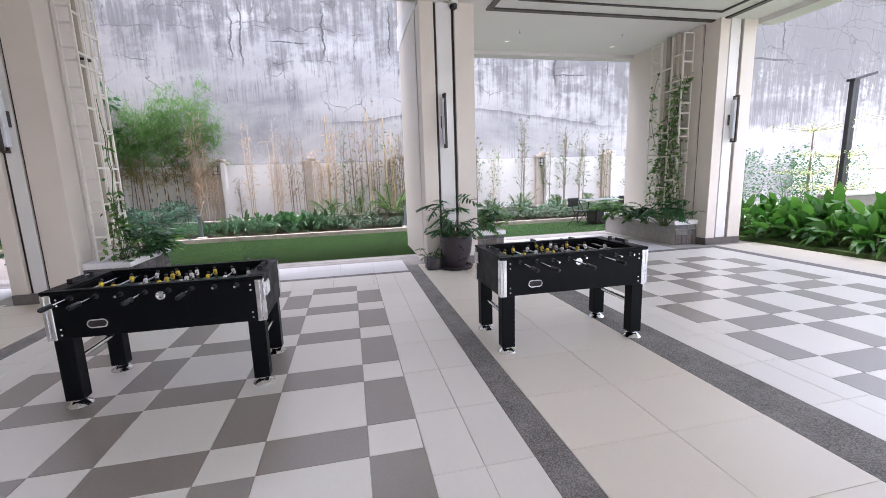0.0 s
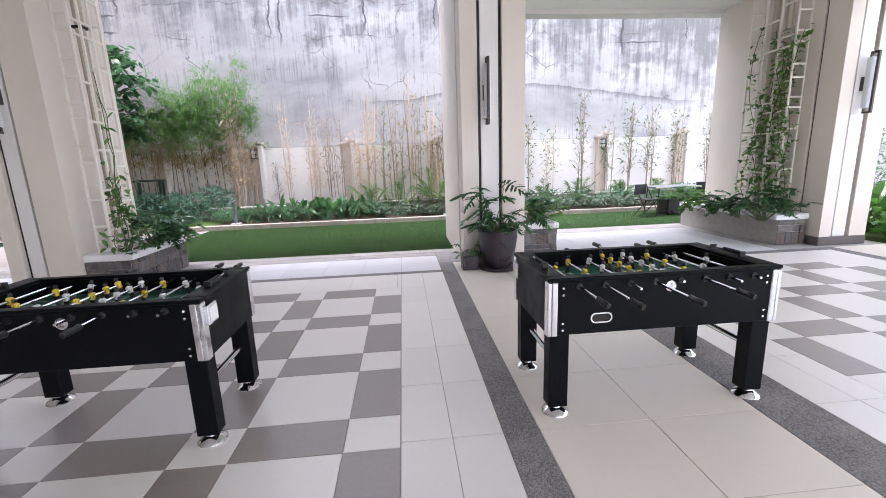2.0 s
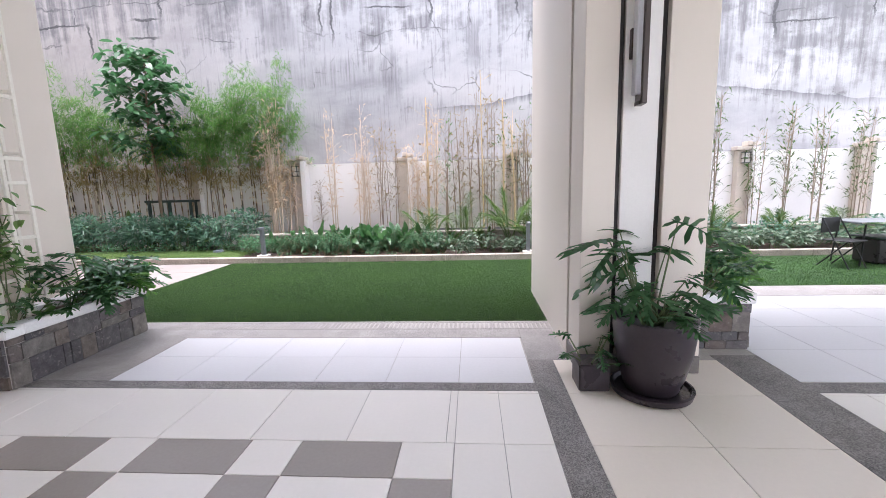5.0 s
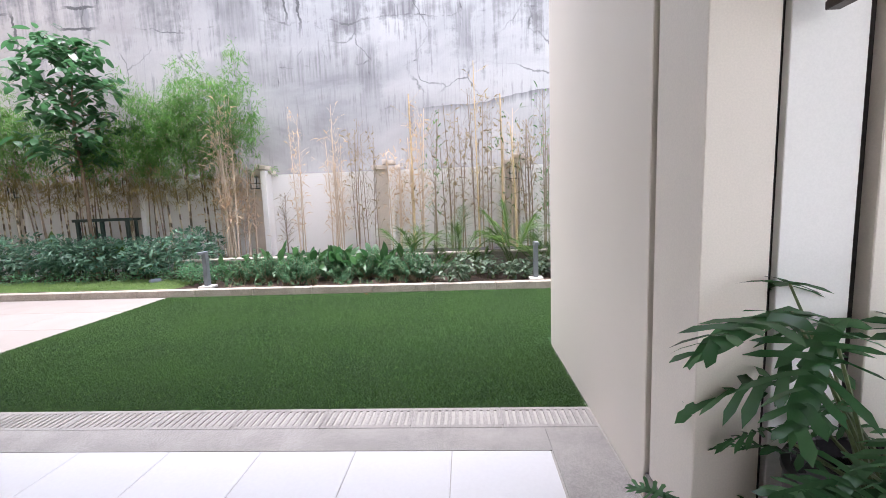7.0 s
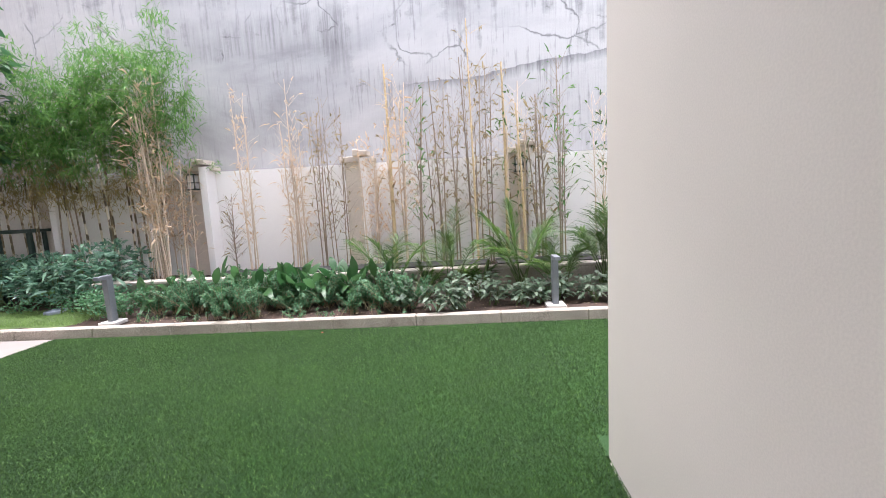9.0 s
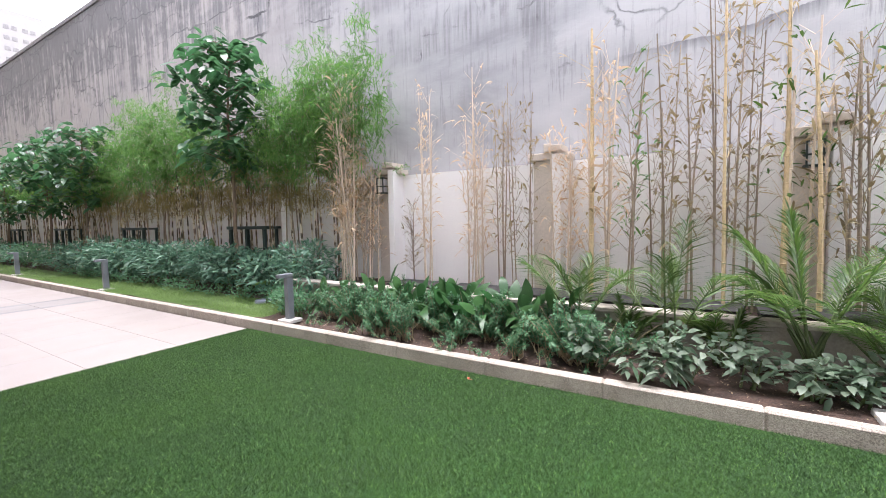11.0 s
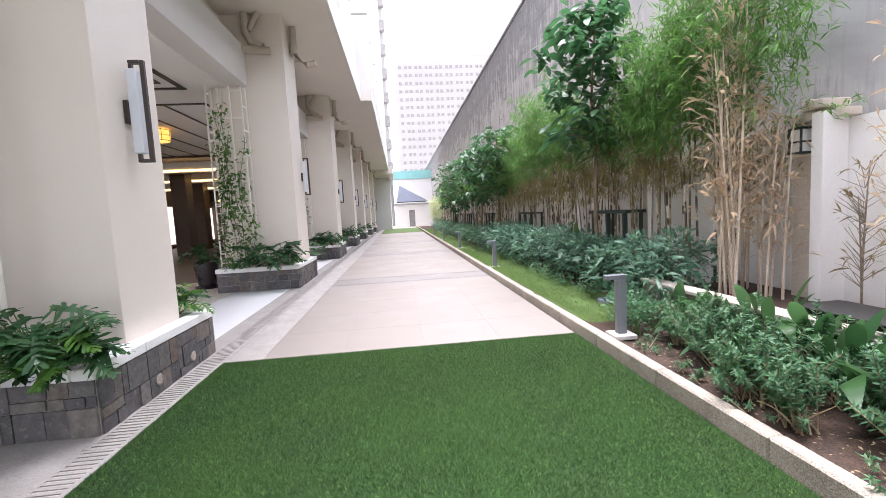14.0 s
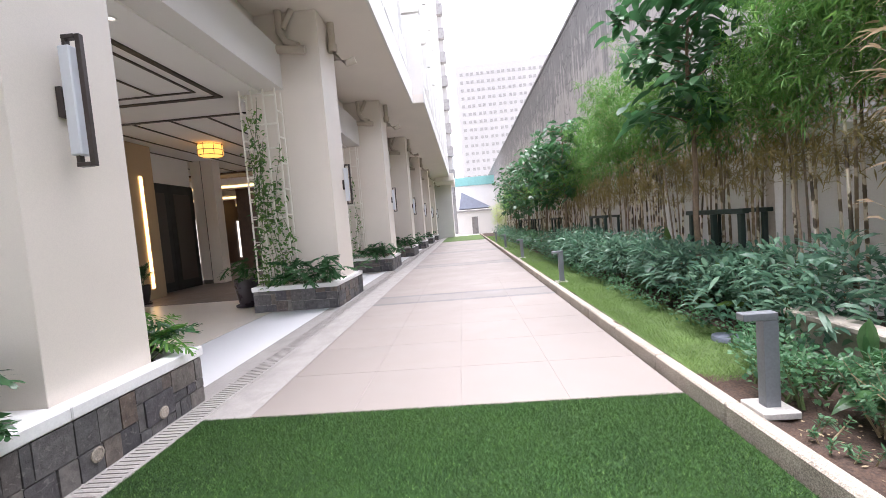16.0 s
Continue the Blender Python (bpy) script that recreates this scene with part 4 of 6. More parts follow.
def planter(cx, x0, x1, y0, y1, z1, seed, pieces=True, name="stone_planter", left=0.045, right=0.045):
    """Slate-clad planter with a white ledge that overhangs by left and right at its two ends."""
    rng = random.Random(seed)
    p = thing(name, "slate clad planter with thick white ledge round a column", "planter", group="planters round the columns")
    bm = bmesh.new()
    t = 0.12
    box(bm, x0, x1, y0, y0 + t, 0, z1 - 0.09)
    box(bm, x0, x1, y1 - t, y1, 0, z1 - 0.09)
    box(bm, x0, x0 + t, y0 + t, y1 - t, 0, z1 - 0.09)
    box(bm, x1 - t, x1, y0 + t, y1 - t, 0, z1 - 0.09)
    part("body", bm, M_MORTAR, p)
    bm = bmesh.new()
    o, t, zz = 0.022, 0.15, z1 - 0.088
    box(bm, x0 - left, x1 + right, y0 - o, y0 - o + t, zz, z1, 0.008)
    box(bm, x0 - left, x1 + right, y1 + o - t, y1 + o, zz, z1, 0.008)
    box(bm, x0 - left, x0 - left + t, y0 - o + t, y1 + o - t, zz, z1, 0.008)
    box(bm, x1 + right - t, x1 + right, y0 - o + t, y1 + o - t, zz, z1, 0.008)
    part("ledge", bm, M_LEDGE, p, "white painted ledge")
    part("soil", boxed(x0 + 0.12, x1 - 0.12, y0 + 0.12, y1 - 0.12, 0.02, z1 - 0.06), M_SOIL, p)
    joined = None if pieces else []
    for a in (((x0, y0, x1, y0, 0, z1 - 0.092, 0, -1)), (x1, y0, x1, y1, 0, z1 - 0.092, 1, 0), (x0, y1, x1, y1, 0, z1 - 0.092, 0, 1)):
        clad(p, *a, rng, joined)
    if joined:
        bm = bmesh.new()
        for m in joined:
            bmesh.ops.create_cube(bm, size=1.0, matrix=m)
        ob = part("stone_rest", bm, M_STONE_FAR, p)
        ob["kind"] = "stuff"
    return p


planter(0, -3.628, -3.07, 6.4, 7.768, 0.5, 1, left=0.0)
planter(0, -4.87, -3.631, 7.0, 7.768, 0.5, 21, right=0.0)
planter(0, 2.3, 2.94, 7.25, 8.2, 0.5, 2)
planter(0, 6.55, 7.04, 6.95, 9.35, 0.5, 3)
planter(0, CX[0] - 0.95, CX[0] + 0.95, 6.1, 7.745, 0.5, 4)
for i, cx in enumerate(CX[1:]):
    planter(0, cx - 0.95, cx + 0.95, 6.1, 7.745, 0.5, 5 + i, False)
for x in (-3.75, -4.35):
    s = thing("garden_spotlight", "small round brass recessed planter light", "spotlight", x, 7.785, 0.13)
    ob = part("ring", lathe([(0.03, 0.0), (0.045, 0.006), (0.05, 0.016), (0.036, 0.022), (0.03, 0.02)], 18), M_KERB, s)
    ob.matrix_basis = pose(0, 0, 0, -90, 0, 0)


# ---- trellis ----
def trellis(x, y, z0, z1, width, rz, deep=0.0):
    """Lattice of square bars; with depth, side bars tie a second pair of uprights to the column."""
    t = thing("trellis", "white painted steel trellis standing in a planter", "trellis", x, y, z0, rz, "column trellises")
    h = z1 - z0
    xs = (-width / 2, -width / 6, width / 6, width / 2)
    for u in xs:
        part("upright", boxed(u - 0.014, u + 0.014, -0.014, 0.014, 0, h, 0.003), M_TRELLIS, t)
    if deep:
        for u in (xs[0], xs[3]):
            part("upright", boxed(u - 0.014, u + 0.014, deep - 0.014, deep + 0.014, 0, h, 0.003), M_TRELLIS, t)
    z, k = 0.22, 0
    while z < h - 0.05:
        a, b = ((xs[0], xs[3]), (xs[0], xs[2]), (xs[1], xs[3]), (xs[0], xs[1]), (xs[2], xs[3]))[k % 5]
        part("rung", boxed(a + 0.0145, b - 0.0145, -0.012, 0.012, z, z + 0.028, 0.002), M_TRELLIS, t)
        if deep:
            for u in (xs[0], xs[3]) if k % 2 else (xs[0],):
                part("tie", boxed(u - 0.011, u + 0.011, min(0, deep) + 0.0145, max(0, deep) - 0.0145, z + 0.05, z + 0.078), M_TRELLIS, t)
        z += (0.2, 0.34, 0.16, 0.3)[k % 4]
        k += 1
    return t


def vine(x, y, z0, z1, width, axis, rng, dense=1.0, material=None, strands=0):
    """A creeper over a trellis: twisting stems with small leaves."""
    v = thing("climbing_vine", "leafy green creeper climbing a white trellis", "vine", x, y, z0, group="trellis creepers")
    bm = bmesh.new()
    rows = []
    for k in range(strands or int(7 * max(0.6, dense))):
        u = rng.uniform(-width / 2, width / 2)
        pts = []
        top = rng.uniform(0.55, 1.0) * (z1 - z0)
        ph = rng.uniform(0, 6)
        for s in range(15):
            f = s / 14
            uu = u + 0.16 * math.sin(ph + f * 7) * width
            ww = rng.uniform(0.01, 0.06)
            pts.append((uu, ww, f * top) if axis == "x" else (ww, uu, f * top))
        tube(bm, pts, 0.005, 5)
        P = np.array(pts)
        for j in range(int(80 * dense)):
            f = rng.random() ** 0.9 * 13.99
            i = int(f)
            p = P[i] + (P[i + 1] - P[i]) * (f - i) + np.random.normal(0, 0.06, 3)
            d = np.array((rng.uniform(-1, 1), rng.uniform(-1, 1), rng.uniform(-0.5, 0.5)))
            rows.append((p, d, rng.uniform(0.05, 0.12), rng.uniform(0.04, 0.075), 0.4))
    part("stem", bm, M_STEM, v)["kind"] = "stuff"
    leaves("foliage", rows, material or M_VINE, v)
    return v


rng = random.Random(11)
trellis(-3.26, 6.68, 0.38, 4.25, 0.54, 90, 0.17)
trellis(6.8, 7.75, 0.38, 4.2, 0.9, 90, -0.22)
trellis(CX[0] + 0.8, 6.5, 0.38, 4.28, 0.7, 90, 0.26)
for cx in CX[1:4]:
    trellis(cx + 0.8, 6.5, 0.38, 4.25, 0.62, 90, 0.26)
vine(-3.26, 6.72, 0.38, 1.6, 0.5, "y", rng, 0.6)
vine(-3.26, 6.72, 0.38, 3.6, 0.3, "y", rng, 0.12, None, 2)
vine(6.76, 7.75, 0.38, 4.0, 0.95, "y", rng, 1.3)
vine(CX[0] + 0.8, 6.55, 0.38, 4.2, 0.65, "y", rng, 1.3)
for cx in CX[1:4]:
    vine(cx + 0.8, 6.5, 0.38, 3.4, 0.5, "y", rng, 0.8)
dp = thing("downpipe", "cream painted downpipe behind the trellis", "pipe", -3.45, 6.9, 0.38)
smooth(part("pipe", tube(bmesh.new(), [(0.09, -0.16, 0), (0.09, -0.16, 4.6)], 0.05, 12), M_PIPE, dp))
for py in (7.6, 7.86):
    dq = thing("downpipe", "cream painted downpipe behind the wide trellis", "pipe", 6.93, py, 0.38)
    smooth(part("pipe", tube(bmesh.new(), [(0, 0, 0), (0, 0, 3.9)], 0.05, 12), M_PIPE, dq))
part("clamp", boxed(0.03, 0.15, -0.22, -0.1, 2.9, 2.93), M_GRIP, dp)


# ---- football tables ----
def rounded_loop(w, h, n=24):
    r = h / 2
    pts = []
    for k in range(n):
        a = math.tau * k / n
        cx = (w / 2 - r) * (1 if math.cos(a) > 0 else -1)
        pts.append((cx + r * math.cos(a), r * math.sin(a)))
    return pts


def football_table(x, y):
    """Black table football cabinet, 1.40 by 0.72 by 0.86 m."""
    T = thing("football_table", "black table football game with chrome rods and feet", "football table", x, y, 0, group="football tables in the hall")
    L, W, H, Z = 1.40, 0.72, 0.86, 0.52
    a, b = L / 2, W / 2
    for s in (-1, 1):
        part("side_panel", boxed(-a + 0.03, a - 0.03, s * b, s * (b - 0.03), Z, H - 0.022, 0.003), M_BLACK, T)
        part("end_panel", boxed(s * a, s * (a - 0.03), -b, b, Z, H - 0.022, 0.003), M_BLACK, T)
        part("top_rail", boxed(-a - 0.006, a + 0.006, s * (b + 0.006), s * (b - 0.05), H - 0.021, H, 0.004), M_BLACK, T)
        part("end_rail", boxed(s * (a + 0.006), s * (a - 0.11), -b + 0.051, b - 0.051, H - 0.021, H, 0.004), M_BLACK, T)
    part("bottom_panel", boxed(-a + 0.031, a - 0.031, -b + 0.031, b - 0.031, Z + 0.002, Z + 0.02), M_BLACK, T)
    field = part("playfield", boxed(-a + 0.11, a - 0.11, -b + 0.031, b - 0.031, H - 0.13, H - 0.12), M_FIELD, T, "green playfield")
    bm = bmesh.new()
    z = H - 0.1192
    box(bm, -0.003, 0.003, -b + 0.05, b - 0.05, z, z + 0.001)
    for s in (-1, 1):
        box(bm, s * (a - 0.12), s * (a - 0.33), -0.2, -0.194, z, z + 0.001)
        box(bm, s * (a - 0.12), s * (a - 0.33), 0.194, 0.2, z, z + 0.001)
        box(bm, s * (a - 0.33), s * (a - 0.336), -0.2, 0.2, z, z + 0.001)
    for r0, cx in ((0.11, 0), (0.14, a - 0.33), (0.14, -a + 0.33)):
        ring = [[bm.verts.new((cx + r * math.cos(k * math.tau / 32), r * math.sin(k * math.tau / 32), z + 0.0015)) for k in range(32)] for r in (r0, r0 - 0.006)]
        for k in range(32):
            bm.faces.new((ring[0][k], ring[0][(k + 1) % 32], ring[1][(k + 1) % 32], ring[1][k]))
    part("field_lines", bm, M_LINE, field, "white line markings")
    for s in (-1, 1):
        part("goal_wall", boxed(s * (a - 0.11), s * (a - 0.1), -b + 0.031, b - 0.031, H - 0.13, H - 0.022), M_BLACK, T)
    for sx in (-1, 1):
        for sy in (-1, 1):
            lx, ly = sx * (a - 0.075), sy * (b - 0.065)
            leg = part("leg", boxed(lx - 0.058, lx + 0.058, ly - 0.05, ly + 0.05, 0.055, Z + 0.06, 0.004), M_BLACK, T)
            bm = lathe([(0.078, 0.0), (0.082, 0.006), (0.078, 0.014), (0.055, 0.03), (0.036, 0.042), (0.03, 0.054)], 28)
            bmesh.ops.translate(bm, vec=(lx, ly, 0.0), verts=bm.verts)
            smooth(part("foot", bm, M_CHROME, leg, "chrome levelling foot"), 30)
            bm = bmesh.new()
            box(bm, sx * (a - 0.02), sx * (a + 0.006), sy * (b - 0.05), sy * (b + 0.004), Z - 0.005, H - 0.024, 0.004)
            box(bm, sx * (a - 0.055), sx * (a - 0.02), sy * (b - 0.01), sy * (b + 0.006), Z - 0.005, H - 0.024, 0.004)
            part("corner_bracket", bm, M_CHROME, T, "chrome corner bracket")
            for zz in (Z + 0.03, Z + 0.07, Z + 0.24, Z + 0.28):
                bm = lathe([(0.008, 0), (0.007, 0.004), (0.003, 0.006)], 10)
                ob = part("bolt", bm, M_CHROME, T)
                ob.matrix_basis = pose(sx * (a - 0.085), sy * b, zz, -90 * sy, 0, 0)
    for s in (-1, 1):
        smooth(part("cross_bar", tube(bmesh.new(), [(s * (a - 0.075), -b + 0.115, 0.33), (s * (a - 0.075), b - 0.115, 0.33)], 0.019, 12), M_CHROME, T, "chrome cross bar"))
    # ball return, emblem and score plate
    for sy in (-1,):
        bm = bmesh.new()
        out, inn = rounded_loop(0.13, 0.064), rounded_loop(0.112, 0.046)
        rings = [[bm.verts.new((u, -q, v)) for u, v in loop] for q, loop in ((0.0, out), (0.01, out), (0.01, inn), (0.001, inn))]
        for r0, r1 in zip(rings, rings[1:]):
            for k in range(24):
                bm.faces.new((r0[k], r0[(k + 1) % 24], r1[(k + 1) % 24], r1[k]))
        ret = part("ball_return", bm, M_CHROME, T, "chrome ball return ring")
        ret.matrix_basis = pose(-a + 0.31, -b, Z + 0.095)
        bm = bmesh.new()
        bm.faces.new([bm.verts.new((u, -0.0012, v)) for u, v in inn])
        part("opening", bm, M_VOID, ret)
    em = part("emblem", lathe([(0.03, 0), (0.032, 0.004), (0.02, 0.008), (0.012, 0.006)], 20), M_CHROME, T, "round chrome emblem")
    em.matrix_basis = pose(0.02, -b, H - 0.085, 90, 0, 0)
    for s in (-1, 1):
        hold = part("ash_tray", boxed(s * a, s * (a + 0.02), -0.27 * s - 0.055, -0.27 * s + 0.055, H - 0.16, H - 0.05, 0.004), M_CHROME, T, "silver side plate")
        part("plate", boxed(s * (a + 0.0205), s * (a + 0.026), -0.27 * s - 0.042, -0.27 * s + 0.042, H - 0.147, H - 0.063, 0.002), M_WHITE_PLASTIC, hold)
        sc = part("score_counter", tube(bmesh.new(), [(s * (a - 0.055), -0.12, H + 0.022), (s * (a - 0.055), 0.12, H + 0.022)], 0.005, 8), M_CHROME, T)
        for e in (-0.125, 0.125):
            part("bracket", boxed(s * (a - 0.075), s * (a - 0.035), e - 0.01, e + 0.01, H + 0.0005, H + 0.035, 0.003), M_GRIP, sc)
        for k in range(9):
            part("bead", boxed(s * (a - 0.066), s * (a - 0.044), -0.11 + k * 0.016, -0.097 + k * 0.016, H + 0.009, H + 0.035, 0.004), M_GRIP, sc)
    # eight rods, players in rows of 1-2-3-5-5-3-2-1
    rods = ((1, 0), (2, 0), (3, 1), (5, 0), (5, 1), (3, 0), (2, 1), (1, 1))
    zr = H - 0.052
    for i, (n, team) in enumerate(rods):
        rx = -0.525 + i * 0.15
        side = -1 if team == 0 else 1
        shift = random.Random(i + int(x * 10)).uniform(-0.09, 0.12)
        y0, y1 = side * (b + 0.20 + shift), -side * (b + 0.09 - shift * 0.5)
        rod = part("rod", tube(bmesh.new(), [(rx, y0, zr), (rx, y1, zr)], 0.008, 10), M_CHROME, T, "chrome rod")
        smooth(rod)
        grip = lathe([(0.012, 0), (0.017, 0.006), (0.014, 0.03), (0.017, 0.07), (0.015, 0.105), (0.010, 0.112)], 14)
        g = smooth(part("handle", grip, M_GRIP, rod, "black rubber handle"))
        g.matrix_basis = pose(rx, y0 - side * 0.02, zr, -90 * side, 0, 0)
        smooth(part("bearing", tube(bmesh.new(), [(rx, -b - 0.012, zr), (rx, -b + 0.0, zr)], 0.018, 12), M_GRIP, rod))
        smooth(part("bearing", tube(bmesh.new(), [(rx, b, zr), (rx, b + 0.012, zr)], 0.018, 12), M_GRIP, rod))
        for k in range(n):
            py = (k - (n - 1) / 2) * (0.60 / max(n, 2.2)) + shift * 0.4
            bm = bmesh.new()
            box(bm, -0.013, 0.013, -0.014, 0.014, -0.02, 0.026, 0.006)
            box(bm, -0.011, 0.011, -0.02, 0.02, 0.008, 0.022, 0.004)
            pl = part("player", bm, M_YELLOW if team == 0 else M_WHITE_PLASTIC, rod, "moulded plastic figure")
            pl.matrix_basis = pose(rx, py, zr, 0, random.Random(i * 9 + k).uniform(-20, 20), 0)
            bm = bmesh.new()
            bmesh.ops.create_icosphere(bm, subdivisions=2, radius=0.0125, matrix=Matrix.Translation((0, 0, 0.039)))
            ob = part("player_head", bm, M_SKIN, rod, "dark head of a figure")
            ob.matrix_basis = pl.matrix_basis.copy()
            bm = bmesh.new()
            box(bm, -0.009, 0.009, -0.01, 0.01, -0.062, -0.0205, 0.003)
            box(bm, -0.014, 0.012, -0.011, 0.011, -0.072, -0.06, 0.003)
            ob = part("player_foot", bm, M_SKIN, rod, "dark foot of a figure")
            ob.matrix_basis = pl.matrix_basis.copy()
    return T


football_table(1.985, 3.27)
football_table(-1.28, 3.285)

# ---- bollards ----
def bollard(x):
    b = thing("garden_bollard", "grey metal bollard light on a concrete foot", "bollard light", x, 12.06, 0.1, group="bollard lights along the kerb")
    part("foot", boxed(-0.11, 0.11, -0.11, 0.11, 0, 0.045, 0.006), M_STONEWARE, b, "pale concrete foot")
    part("post", boxed(-0.035, 0.035, -0.045, 0.045, 0.0455, 0.585, 0.003), M_BOLLARD, b)
    part("head", boxed(-0.036, 0.036, -0.16, 0.046, 0.586, 0.632, 0.004), M_BOLLARD, b)


for x in (1.67, -3.88, -9.4, -14.9, -20.4, -25.9):
    bollard(x)

# ---- tree guards ----
for x in (-6.95, -11.75, -16.6, -21.4, -26.2):
    g = thing("tree_guard", "dark green steel tree guard frame", "tree guard", x, 13.55, 0.08, group="tree guards")
    for sx in (-0.58, -0.05, 0.5):
        part("leg", boxed(sx, sx + 0.06, -0.03, 0.03, 0, 1.18, 0.004), M_GUARD, g)
    for sx in (-0.5, 0.42):
        part("leg", boxed(sx, sx + 0.05, 0.3, 0.35, 0, 1.18, 0.004), M_GUARD, g)
    part("rail", boxed(-0.64, 0.62, -0.04, 0.04, 1.181, 1.24, 0.005), M_GUARD, g)
    part("rail", boxed(-0.6, 0.55, 0.28, 0.36, 1.181, 1.23, 0.005), M_GUARD, g)
    part("rail", boxed(-0.52, -0.051, -0.02, 0.02, 0.35, 0.39, 0.004), M_GUARD, g)

# ---- turf and lawn ----
def blades(name, x0, x1, y0, y1, z, per_m2, height, lean, material, parent, seed, edge=0.0, width=0.0019):
    g = np.random.default_rng(seed)
    n = int((x1 - x0) * (y1 - y0) * per_m2)
    P = np.stack((g.uniform(x0 - edge, x1 + edge, n), g.uniform(y0, y1, n), np.full(n, z)), 1)
    h = height * g.uniform(0.6, 1.15, n)
    a, b = g.uniform(0, math.tau, n), g.uniform(0, math.tau, n)
    W = np.stack((np.cos(a), np.sin(a), np.zeros(n)), 1) * width
    T = P + np.stack((np.cos(b) * lean * h, np.sin(b) * lean * h, h), 1)
    V = np.stack((P - W, P + W, T), 1).reshape(-1, 3)
    me = bpy.data.meshes.new(name)
    me.vertices.add(3 * n)
    me.vertices.foreach_set("co", V.ravel())
    me.loops.add(3 * n)
    me.loops.foreach_set("vertex_index", np.arange(3 * n, dtype=np.int32))
    me.polygons.add(n)
    me.polygons.foreach_set("loop_start", np.arange(0, 3 * n, 3, dtype=np.int32))
    me.update()
    me.materials.append(material)
    ob = new(name, me)
    return ob


tagged(blades("turf", -4.445, 1.34, 8.032, 11.83, -0.004, 44000, 0.016, 0.85, M_TURF, None, 1, 0.012, 0.0015), "short green artificial turf blades", "turf", kind="stuff")
tagged(blades("turf", 1.34, 3.4, 9.5, 11.83, -0.004, 24000, 0.02, 0.8, M_TURF, None, 6), "short green artificial turf blades behind the pier", "turf", kind="stuff")
tagged(blades("turf", 3.4, 10.0, 9.5, 11.83, -0.004, 7000, 0.022, 0.7, M_TURF, None, 2), "short green artificial turf blades beside the pier", "turf", kind="stuff")
bm = bmesh.new()
grid = [[bm.verts.new((-4.3 - 31 * i / 90, 11.951 + 0.92 * j / 6, 0.125 + 0.035 * j / 6 + 0.02 * noise.noise((i * 0.5, j * 0.7, 1)) - (0.12 if i == 0 or j == 6 else 0.0))) for j in range(7)] for i in range(91)]
for i in range(90):
    for j in range(6):
        bm.faces.new((grid[i][j], grid[i][j + 1], grid[i + 1][j + 1], grid[i + 1][j]))
smooth(structure("lawn_strip", bm, M_LAWN_BASE, "green lawn strip behind the kerb", "lawn"))
tagged(blades("lawn_grass", -13, -4.3, 11.955, 12.75, 0.13, 5500, 0.05, 0.8, M_LAWN, None, 3), "short yellowish green lawn grass", "grass", kind="stuff")
tagged(blades("lawn_grass", -35, -13, 11.955, 12.75, 0.13, 1200, 0.06, 0.8, M_LAWN, None, 4), "short green lawn grass further along", "grass", kind="stuff")


# ---- plants ----
def philodendron(x, y, z, n, size, rng, material, label, group="", spread=(34, 84), name="philodendron", skip=None):
    """Rosette of long stalks with deeply cut leaves."""
    p = thing(name, label, "plant", x, y, z, group=group)
    rows = []
    for k in range(int(n * 1.4)):
        hd = rng.uniform(0, 360) if skip is None else rng.uniform(*skip)
        lift = rng.uniform(*spread)
        st = size * rng.uniform(0.45, 0.85)
        pts = arc((rng.uniform(-0.04, 0.04), rng.uniform(-0.04, 0.04), 0), hd, lift, st, 0.12, 6)
        part("stalk", tube(bmesh.new(), pts, [0.009, 0.008, 0.007, 0.006, 0.005, 0.004], 5), M_STEM, p)
        e = pts[-1]
        # a leaf cut into lobes on both sides of its midrib
        h2, tilt = radians(hd + rng.uniform(-30, 30)), radians(rng.uniform(-32, 30))
        out = np.array((math.cos(h2) * math.cos(tilt), math.sin(h2) * math.cos(tilt), math.sin(tilt)))
        side = np.array((-math.sin(h2), math.cos(h2), rng.uniform(-0.4, 0.4)))
        reach = size * rng.uniform(0.3, 0.44)
        rows.append((e - out * reach * 0.1, out, reach * 1.12, reach * 0.2, 0.3))
        for j in range(8):
            f = j / 7
            w = (0.36, 0.44, 0.48, 0.48, 0.45, 0.4, 0.33, 0.24)[j]
            for sg in (-1, 1):
                q = radians((125, 100, 85, 72, 60, 50, 40, 28)[j] + rng.uniform(-6, 6))
                at = e + out * reach * f * 0.85 - np.array((0, 0, 0.3 * reach * f * f * 0.8))
                rows.append((at, out * math.cos(q) + side * sg * math.sin(q) + np.array((0, 0, rng.uniform(0.0, 0.22))), reach * w * rng.uniform(0.75, 1.15), reach * 0.1, rng.uniform(0.15, 0.5)))
    leaves("foliage", rows, material, p, (0.0, 0.35, 0.75, 1.0), (1.0, 0.8, 1.0, 0.0))
    return p


def pot(x, y, r, h, name="plant_pot", label="round plum black glazed pot on a saucer"):
    p = thing(name, label, "plant pot", x, y, 0)
    smooth(part("saucer", lathe([(r * 0.8, 0.0), (r * 0.98, 0.01), (r * 1.02, 0.05), (r * 0.95, 0.055), (r * 0.9, 0.03)], 36), M_POT, p))
    prof = [(r * 0.62, 0.031), (r * 0.72, 0.08), (r * 0.93, h * 0.55), (r * 1.0, h * 0.85), (r * 1.0, h - 0.03), (r * 1.03, h - 0.015), (r * 1.02, h), (r * 0.93, h), (r * 0.9, h - 0.06)]
    smooth(part("body", lathe(prof, 40), M_POT, p))
    part("soil", lathe([(r * 0.9, h - 0.08), (r * 0.9, h - 0.061)], 24), M_SOIL, p)
    return p


